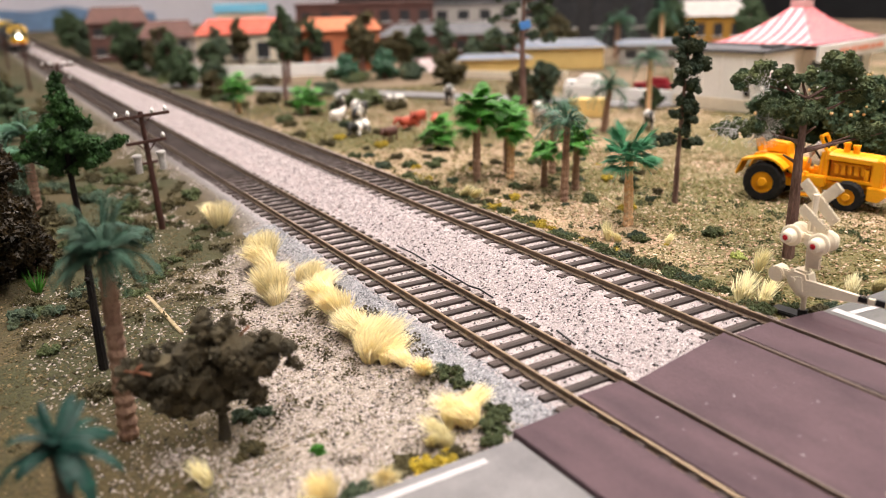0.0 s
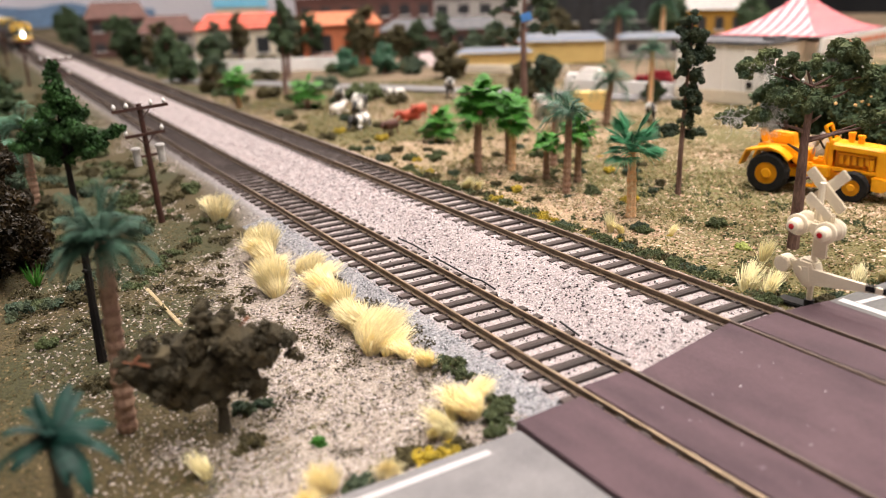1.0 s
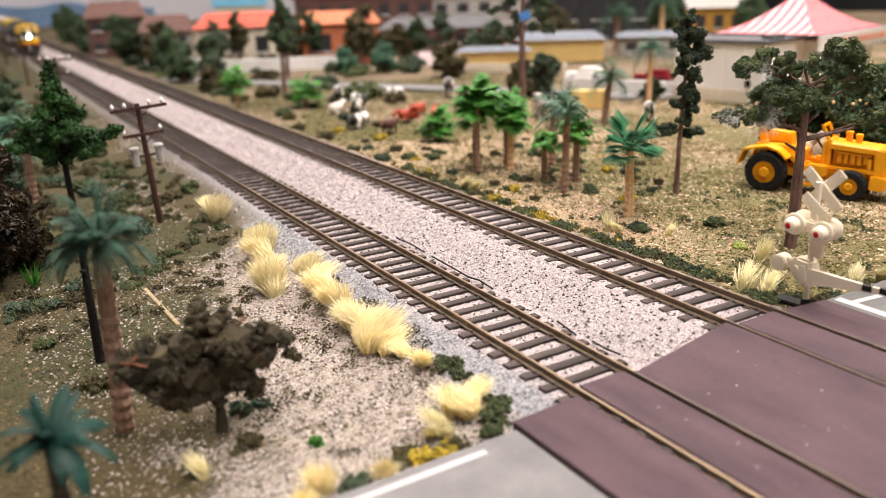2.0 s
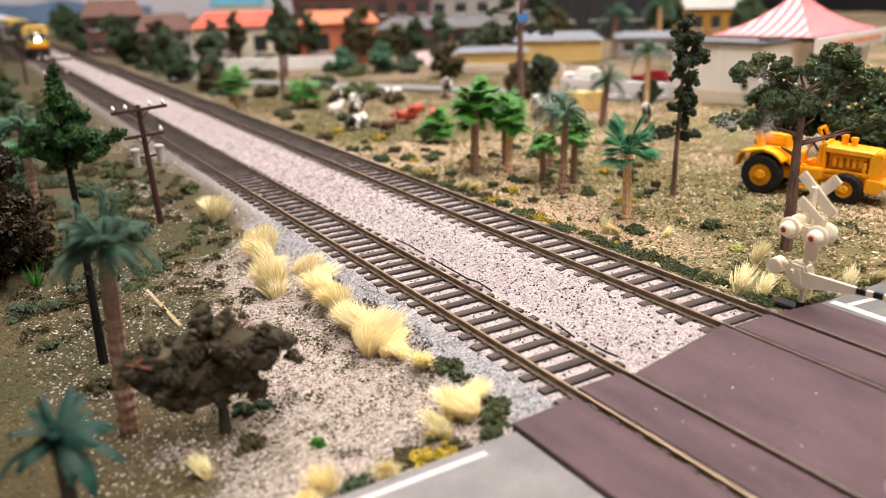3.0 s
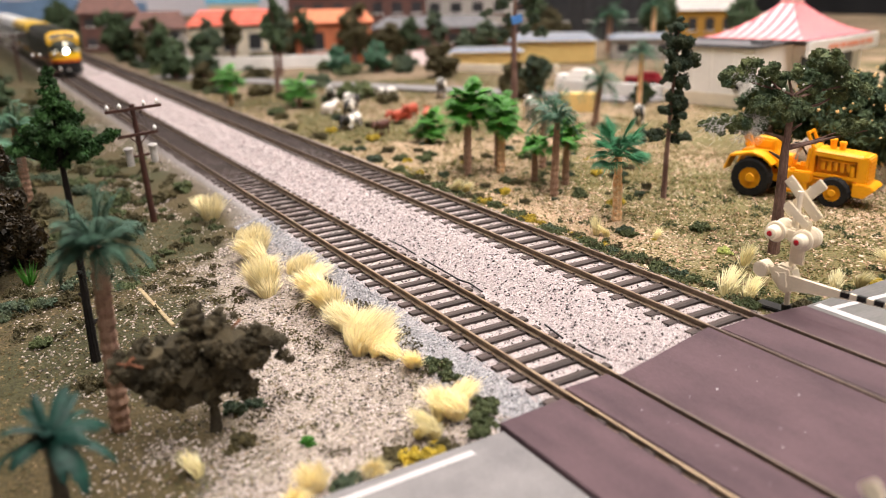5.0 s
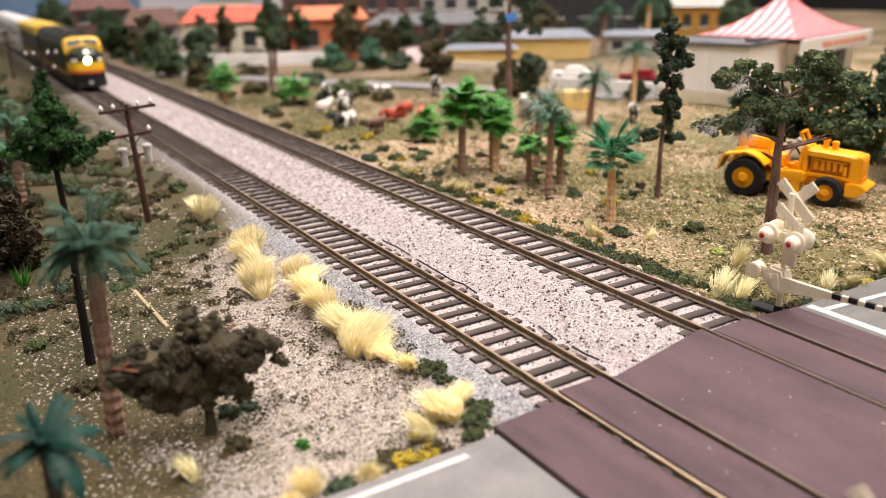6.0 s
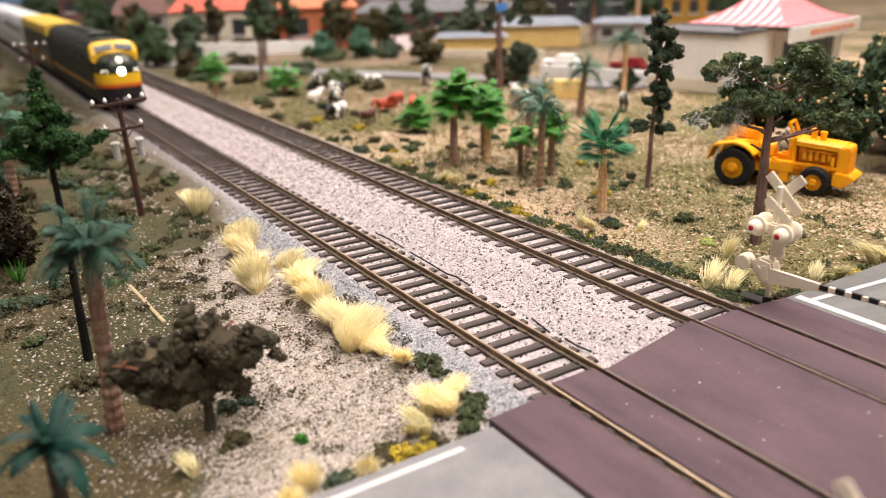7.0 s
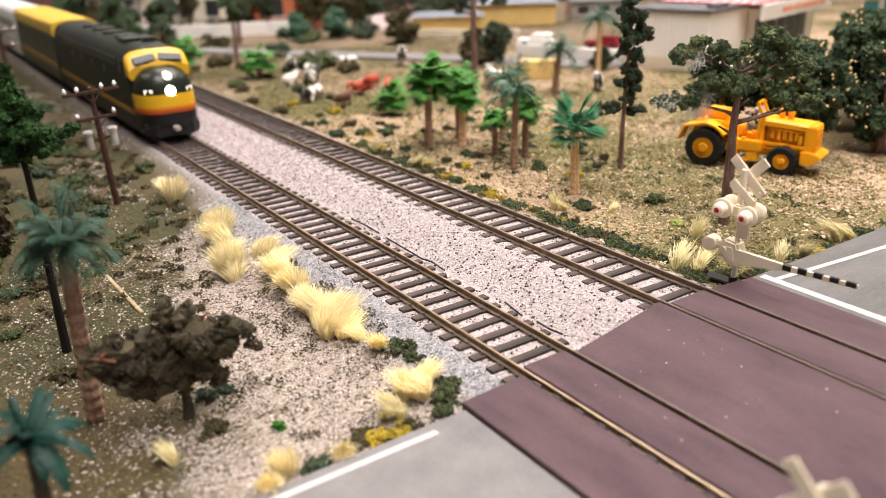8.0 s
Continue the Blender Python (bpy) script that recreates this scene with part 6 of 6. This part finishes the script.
def toy_car(m, paint, label):
    ob = thing("toy_car", m, label, "car", "parked cars")
    part("body", Shape().loft([[(x, y, z) for y, z in ((-0.9, 0.3), (0.9, 0.3), (0.92, 0.7), (0.8, 1.0), (-0.8, 1.0), (-0.92, 0.7))] for x in (-2.4, -2.3, 2.3, 2.45)]), paint, ob, bevel=0.05)
    c = part("cabin", Shape().add([(-1.9, -0.8, 1.0), (1.0, -0.8, 1.0), (1.0, 0.8, 1.0), (-1.9, 0.8, 1.0), (-1.6, -0.65, 1.65), (0.4, -0.65, 1.65), (0.4, 0.65, 1.65), (-1.6, 0.65, 1.65)], [(4, 5, 6, 7), (0, 1, 5, 4), (1, 2, 6, 5), (2, 3, 7, 6), (3, 0, 4, 7)]), paint, ob)
    part("windscreen", Shape().add([(1.02, -0.7, 1.05), (1.02, 0.7, 1.05), (0.46, 0.58, 1.6), (0.46, -0.58, 1.6)], [(0, 1, 2, 3)]), M["glass"], c, "dark glass")
    part("side_window", Shape().box((-0.5, -0.76, 1.3), (1.9, 0.1, 0.4), rx=-12), M["glass"], c, "dark glass")
    for x in (-1.5, 1.5):
        for y in (-0.85, 0.85):
            part("wheel", Shape().tube([(x, y - 0.12, 0.36), (x, y + 0.12, 0.36)], 0.36, 14), M["tyre"], ob, bevel=0.03)
    return ob


toy_car(at(41.7, 46.4, 0.1, 120, 0.8), M["white"], "white toy pickup parked by the wall")
toy_car(at(45.0, 40.3, 0.1, 110, 0.75), M["carred"], "red toy car parked by the wall")

# ---------------------------------------------------------------- farther trees
def puff_tree(x, y, h, r, leaf, bark, label, seed, base=0.35, z=0.0, name="tree"):
    g = np.random.default_rng(seed)
    n = 12
    cl = []
    for i in range(n):
        u = base + (1 - base) * (i + 0.5) / n
        k = r * (0.35 + 0.75 * math.sin(math.pi * min(1, (u - base) / (1 - base) * 0.8 + 0.2)))
        a = g.uniform(0, 6.28)
        cl.append((math.cos(a) * k * 0.5, math.sin(a) * k * 0.5, h * u * 0.95, k * g.uniform(0.4, 0.62)))
    return tree(name, at(x, y, z, seed * 31), [(0, 0, -0.1), (0.05, 0, h * 0.3), (0, 0, h * 0.6), (0.05, 0, h * 0.9)], cl, M[leaf], M[bark], label, "tree", "layout trees", size=0.09 if leaf == "bramble" else 0.03 + r * 0.085, density=1.6, radius=0.07 * r + 0.1, limbs=False, flakes=95 if leaf == "bramble" else 4, flake=0.065 if leaf == "bramble" else max(0.045, r * 0.05), seed=seed)


PUFFS = [(29.0, 89, 7.2, 2.6, "olive", 0.2), (35.0, 83, 7.6, 2.8, "olive", 0.25), (38.5, 80, 5.2, 2.0, "olive", 0.2), (14.5, 59, 9.4, 1.3, "foam", 0.45), (20.5, 74, 8.5, 1.6, "foam2", 0.5), (34.2, 60.5, 3.8, 1.9, "olive", 0.1), (32.0, 41, 3.7, 1.9, "foam2", 0.1), (30.8, 42.0, 3.2, 1.6, "olive", 0.1),
         (9.5, 78, 4.6, 1.8, "foam", 0.1), (10.2, 88, 6.0, 2.0, "foam", 0.1), (11.2, 96, 6.4, 2.2, "olive", 0.1), (9.8, 106, 7.0, 2.4, "foam", 0.1), (12.5, 112, 6.4, 2.2, "foam2", 0.1), (10.0, 120, 7.0, 2.4, "foam", 0.1), (12.0, 132, 7.4, 2.6, "foam", 0.1), (9.5, 142, 7.4, 2.6, "foam2", 0.1), (11.5, 155, 7.6, 2.8, "foam", 0.1), (9.6, 170, 7.6, 2.8, "foam", 0.1), (11, 190, 8, 3, "foam", 0.1),
         (-12.5, 18.8, 7.6, 1.6, "bramble", 0.05), (-13.1, 16.6, 7.8, 1.8, "bramble", 0.05), (-12.9, 24.5, 6.5, 1.8, "bramble", 0.05), (-11.4, 18.4, 2.0, 1.0, "bramble", 0.05), (-11.2, 33.0, 3.0, 1.5, "foam2", 0.05), (-12.6, 44, 6.0, 1.9, "olive", 0.1), (-10.6, 56, 5.2, 1.8, "foam", 0.1), (-10.2, 72, 5.4, 1.8, "olive", 0.1), (-11, 90, 6, 2.2, "foam", 0.1), (-10, 112, 6, 2.2, "olive", 0.1), (-12, 140, 7, 2.6, "foam", 0.1),
         (24.0, 83, 6.0, 1.5, "olive", 0.35), (28.0, 85, 7.0, 1.6, "foam", 0.4), (16.0, 87, 6.5, 1.4, "foam2", 0.3), (20.0, 90, 7.5, 1.5, "olive", 0.4), (40.5, 79, 6.0, 1.7, "foam", 0.3), (31.5, 77, 6.0, 1.4, "olive", 0.4), (13.2, 81, 5.0, 1.5, "foam", 0.1), (11.0, 70, 3.6, 1.3, "foam2", 0.1), (9.4, 66, 2.8, 1.2, "olive", 0.1), (46.0, 82, 6.5, 1.8, "foam2", 0.3), (50.0, 70, 5.2, 1.3, "olive", 0.4),
         (27.0, 72, 3.2, 1.5, "frond2", 0.1), (31, 70, 3.6, 1.5, "frond2", 0.1), (45.5, 74, 4.2, 2.0, "foam2", 0.1), (60, 74, 6.5, 2.6, "olive", 0.3), (63, 80, 7.5, 2.6, "foam", 0.3), (22.0, 97.0, 5.5, 1.2, "frond2", 0.5), (18.2, 92.0, 4.6, 1.5, "foam", 0.6), (82, 74, 8, 3, "foam", 0.3), (52, 78, 5, 2.0, "foam2", 0.2), (90, 66, 7, 2.4, "foam", 0.3), (105, 78, 8, 2.8, "foam", 0.3), (36.0, 31.5, 2.0, 0.8, "foam", 0.1)]
for i, (x, y, h, r, leaf, base) in enumerate(PUFFS):
    what = {"olive": "olive brown", "bramble": "blackish brown", "foam": "dark green", "foam2": "grey-green", "frond2": "blue-green"}[leaf]
    puff_tree(x, y, h, r, leaf, "bark", what + (" bushy model tree beside the line" if x < 13 else " bushy model tree in the town"), 100 + i, base, -0.8 if x < -4 else -0.05)
tree("pine_tree", at(22.4, 31.0, -0.05, -36), [(0, 0, -0.1), (0.05, 0, 3), (0, 0, 6), (0.1, 0, 9.5)],
     [(-1.4, 0, 9.6, 0.7), (0.3, 0.2, 10.0, 0.9), (1.6, 0, 9.4, 0.7), (-0.8, 0, 8.6, 0.55), (1.0, 0.2, 8.5, 0.6), (2.1, 0, 8.3, 0.45), (-2.0, 0, 7.9, 0.4), (-1.7, 0, 6.6, 0.5), (-2.4, 0, 6.2, 0.35), (-0.7, 0, 6.4, 0.35), (0.9, 0, 6.7, 0.4), (1.9, 0, 6.5, 0.45), (1.3, 0.1, 7.4, 0.4), (-0.4, 0, 7.4, 0.4), (-1.0, 0, 5.9, 0.3)],
     M["foam2"], M["bark"], "tall sparse grey-green pine above the palms", "tree", "", size=0.11, density=1.8, radius=0.28, seed=77)
solo("blue_card", Shape().box((0, 0, 0), (0.75, 0.1, 0.55), ry=-15), M["blue"], at(21.3, 29.2, 7.45, -35), "small bright blue card caught in a tree", "card", bevel=0.03)

g = np.random.default_rng(21)
for i in range(46):
    y = g.uniform(44, 112)
    x = g.uniform(9, 16 + (y - 40) * 0.75)
    kind = ("olive", "foam", "foam2")[i % 3]
    o = new("low_bush", BUSH[kind][i % 2])
    o.matrix_basis = at(x, y, -0.1, i * 41, g.uniform(1.6, 4.2))
    tagged(o, {"foam": "dark green", "foam2": "grey-green", "olive": "olive brown"}[kind] + " foam bush on the far field", "bush", "low bushes")

for i in range(64):
    y = 13 + 55 * g.uniform(0, 1) ** 1.5
    x = g.uniform(-12.5, -6.4 + 0.03 * y)
    kind = ("olive", "foam", "foam2", "olive")[i % 4]
    o = new("low_bush", BUSH[kind][i % 2])
    o.matrix_basis = at(x, y, -0.88, i * 67, 0.6 + y * 0.022 + g.uniform(0, 0.5))
    tagged(o, {"foam": "dark green", "foam2": "grey-green", "olive": "olive brown"}[kind] + " foam bush on the earth bank beside the poles", "bush", "low bushes")

for i in range(70):
    y = 19 + 70 * g.uniform(0, 1) ** 1.2
    x = g.uniform(-8.0, -3.2)
    kind = ("olive", "foam", "olive")[i % 3]
    o = new("low_bush", BUSH[kind][i % 2])
    o.matrix_basis = at(x, y, -0.86, i * 53, 0.35 + y * 0.009 + g.uniform(0, 0.35))
    tagged(o, {"foam": "dark green", "olive": "olive brown"}[kind] + " small foam bush in gravel beside the line", "bush", "low bushes")

for i in range(60):
    x, y = g.uniform(8.4, 19), g.uniform(9, 36)
    kind = ("olive", "foam", "foam2", "yellowfoam", "olive")[i % 5]
    o = new("low_bush", BUSH[kind][i % 2])
    o.matrix_basis = at(x, y, -0.05, i * 71, 0.35 + g.uniform(0, 0.75))
    tagged(o, {"foam": "dark green", "foam2": "grey-green", "olive": "olive brown", "yellowfoam": "mustard yellow"}[kind] + " small foam bush among the palms", "bush", "low bushes")

# low blue hills painted at the far end
hill = Shape()
xs = np.linspace(-60, 60, 41)
top = 5.5 + 1.8 * np.sin(xs * 0.08) + 1.0 * np.sin(xs * 0.23 + 1)
hill.add([(x, 327, -2) for x in xs] + [(x, 327, z) for x, z in zip(xs, top)] + [(x, 329, -2) for x in xs] + [(x, 329, z) for x, z in zip(xs, top)],
         [(i, i + 1, 42 + i, 41 + i) for i in range(40)] + [(41 + i, 42 + i, 124 + i, 123 + i) for i in range(40)])
structure("backdrop_hills", hill, mat("painted_hill_blue", (0.2, 0.32, 0.5), (0.17, 0.26, 0.42), size=10, fine=1, rough=0.9, bump=0), "low blue hills on the backdrop")

# ---------------------------------------------------------------- train
def section(w, z0, z1, y, n=9, p=0.62):
    zc = z0 + (z1 - z0) * 0.5
    pts = [(-w * 0.93, y, z0), (w * 0.93, y, z0), (w, y, z0 + (zc - z0) * 0.3)]
    for k in range(n + 1):
        a = math.pi * k / n
        c, sn = math.cos(a), math.sin(a)
        pts.append((w * math.copysign(abs(c) ** p, c), y, zc + (z1 - zc) * abs(sn) ** p))
    pts.append((-w, y, z0 + (zc - z0) * 0.3))
    return pts


def trucks(ob, length):
    for y in (4.2, length - 4.2):
        tr = part("truck", Shape().box((0, y, 0.62), (2.3, 5.6, 0.5)).box((-1.25, y, 0.6), (0.25, 5.8, 0.45)).box((1.25, y, 0.6), (0.25, 5.8, 0.45)), M["black"], ob, "black side frame", bevel=0.05)
        for k in (-1.8, 0, 1.8):
            part("wheelset", Shape().tube([(-0.95, y + k, 0.52), (-0.72, y + k, 0.52)], 0.52, 16).tube([(0.72, y + k, 0.52), (0.95, y + k, 0.52)], 0.52, 16), M["rail"], tr)
    part("underframe", Shape().box((0, length / 2, 0.85), (2.4, length - 12, 0.7)), M["black"], ob, "black tank and underframe", bevel=0.06)


def locomotive():
    ob = thing("locomotive", Matrix(), "streamlined black and golden-yellow diesel locomotive with lit headlight", "locomotive")
    nose = [(0.0, 0.55, 1.3, 2.8), (0.1, 0.95, 0.75, 3.35), (0.35, 1.33, 0.5, 3.8), (0.8, 1.58, 0.4, 4.02), (1.4, 1.72, 0.4, 4.12), (2.0, 1.78, 0.4, 4.25)]
    part("nose", Shape().loft([section(w, a, b, y, 18, 0.72) for y, w, a, b in nose]), M["nose"], ob, "black nose with yellow and orange bands", smooth=True)
    cab = [(1.95, 1.79, 0.4, 4.22), (2.35, 1.79, 0.4, 4.9), (2.75, 1.79, 0.4, 5.2), (3.4, 1.79, 0.4, 5.36), (24.6, 1.79, 0.4, 5.36), (24.8, 1.6, 0.5, 5.2)]
    part("body", Shape().loft([section(w, a, b, y, 18, 0.62) for y, w, a, b in cab]), M["loco"], ob)
    part("windscreen_band", Shape().loft([section(w, 3.5, b, y, 18, 0.6) for y, w, b in ((1.75, 1.78, 4.24), (1.95, 1.815, 4.66), (2.2, 1.82, 4.97), (2.42, 1.82, 5.12), (2.5, 1.815, 5.14))]), M["gold"], ob, "golden-yellow band round the windscreens", bevel=0.0)
    for sg in (-1, 1):
        part("windscreen", Shape().box((sg * 0.76, 2.0, 4.56), (1.36, 0.34, 0.5), rx=-40, ry=sg * 7, rz=-sg * 7), M["glass"], ob, "dark windscreen", bevel=0.05)
        part("number_board", Shape().box((sg * 1.16, 0.4, 2.92), (0.5, 0.16, 0.24), rz=sg * 38), M["marker"], ob, "small lit board")
        part("side_window", Shape().box((sg * 1.79, 3.6, 4.15), (0.1, 0.9, 0.75)), M["glass"], ob, "dark cab window", bevel=0.03)
        for k in range(4):
            part("porthole", Shape().tube([(sg * 1.74, 8 + 3.4 * k, 3.6), (sg * 1.82, 8 + 3.4 * k, 3.6)], 0.26, 14), M["glass"], ob, "dark round window")
        part("side_stripe", Shape().box((sg * 1.795, 13.6, 1.62), (0.03, 21.8, 0.2)), M["ochre"], ob, "golden side stripe")
        part("grille", Shape().box((sg * 1.77, 13, 4.3), (0.05, 17, 0.5)), M["locodark"], ob, "dark air grille")
    part("headlight", Shape().tube([(0, 0.6, 3.75), (0, 0.2, 3.75)], [0.24, 0.24], 18), M["marker"], ob, "upper round headlight")
    part("headlight", Shape().tube([(0, 0.2, 2.92), (0, -0.04, 2.92)], [0.3, 0.26], 20), M["lamp"], ob, "bright lower headlight")
    part("coupler", Shape().box((0, -0.15, 0.75), (0.35, 0.6, 0.25)), M["can"], ob, "grey coupler", bevel=0.04)
    part("pilot", Shape().loft([section(1.1, 0.25, 1.2, 0.1, 8), section(1.65, 0.25, 1.3, 0.7, 8)]), M["black"], ob, "black pilot")
    for k in range(4):
        part("roof_fan", Shape().tube([(0, 8.5 + 3.2 * k, 5.33), (0, 8.5 + 3.2 * k, 5.5)], [0.8, 0.75], 18), M["locodark"], ob, "round roof fan")
    part("horn", Shape().box((0.3, 4.2, 5.5), (0.9, 0.4, 0.25)), M["locodark"], ob, bevel=0.04)
    part("roof_hatch", Shape().box((0, 6.2, 5.42), (1.9, 2.0, 0.2)), M["locodark"], ob, bevel=0.05)
    trucks(ob, 24.8)
    return ob


def car(name, body, roof, label, category, length, windows):
    ob = thing(name, Matrix(), label, category)
    part("body", Shape().loft([section(w, 0.5, b, y, 14, 0.5) for y, w, b in ((0, 1.66, 5.1), (0.2, 1.78, 5.3), (length - 0.2, 1.78, 5.3), (length, 1.66, 5.1))]), M[body], ob)
    if roof:
        part("roof", Shape().loft([section(1.80, 4.1, 5.36, y, 14, 0.5) for y in (0.1, length - 0.1)]), M[roof], ob, "painted roof")
    for sg in (-1, 1):
        for k in range(windows):
            part("window", Shape().box((sg * 1.78, 2.5 + (length - 5) * k / max(1, windows - 1), 3.5), (0.06, 1.1, 0.7)), M["glass"], ob, "dark window", bevel=0.02)
        part("side_stripe", Shape().box((sg * 1.795, length / 2, 1.75), (0.03, length - 0.8, 0.34)), M["ochre" if roof else "can"], ob, "painted stripe")
    part("diaphragm", Shape().box((0, -0.3, 2.9), (1.8, 0.7, 3.6)), M["black"], ob, "black end bellows", bevel=0.05)
    trucks(ob, length)
    return ob


M["nose"] = mat("nose_livery", (0, 0, 0), bands=[(0, (0.012, 0.012, 0.014)), (1.62, (0.5, 0.08, 0.015)), (1.82, (0.7, 0.22, 0.02)), (1.98, GOLD), (2.72, BLACKGREEN)], rough=0.36, bump=0.02, grain=0.04, coat=0.08, sheen=0.3)
TRAIN = [(locomotive(), 0.0),
         (car("booster_unit", "locodark", "goldroof", "dark green booster unit with bright yellow roof", "locomotive", 21.0, 5), 25.6),
         (car("passenger_car", "silver", "", "silver passenger car with dark windows", "railway car", 24.0, 8), 47.4),
         (car("passenger_car", "silver", "", "silver passenger car with dark windows", "railway car", 24.0, 8), 72.2)]
# the nose of the train along the near track, in centimetres
RUN = [(0.0, 174.6), (0.5, 169.4), (1.0, 163.2), (1.5, 156.2), (2.0, 148.4), (2.5, 139.8), (3.0, 130.0), (3.5, 119.4), (4.0, 109.6), (4.5, 100.4), (5.0, 90.9), (5.5, 81.2), (6.0, 71.2), (6.5, 60.6), (7.0, 50.6), (7.5, 40.6), (8.0, 30.3)]


def motions():
    for ob, back in TRAIN:
        walk(ob, [(t, at(0, y + back, 0)) for t, y in RUN])


motions()
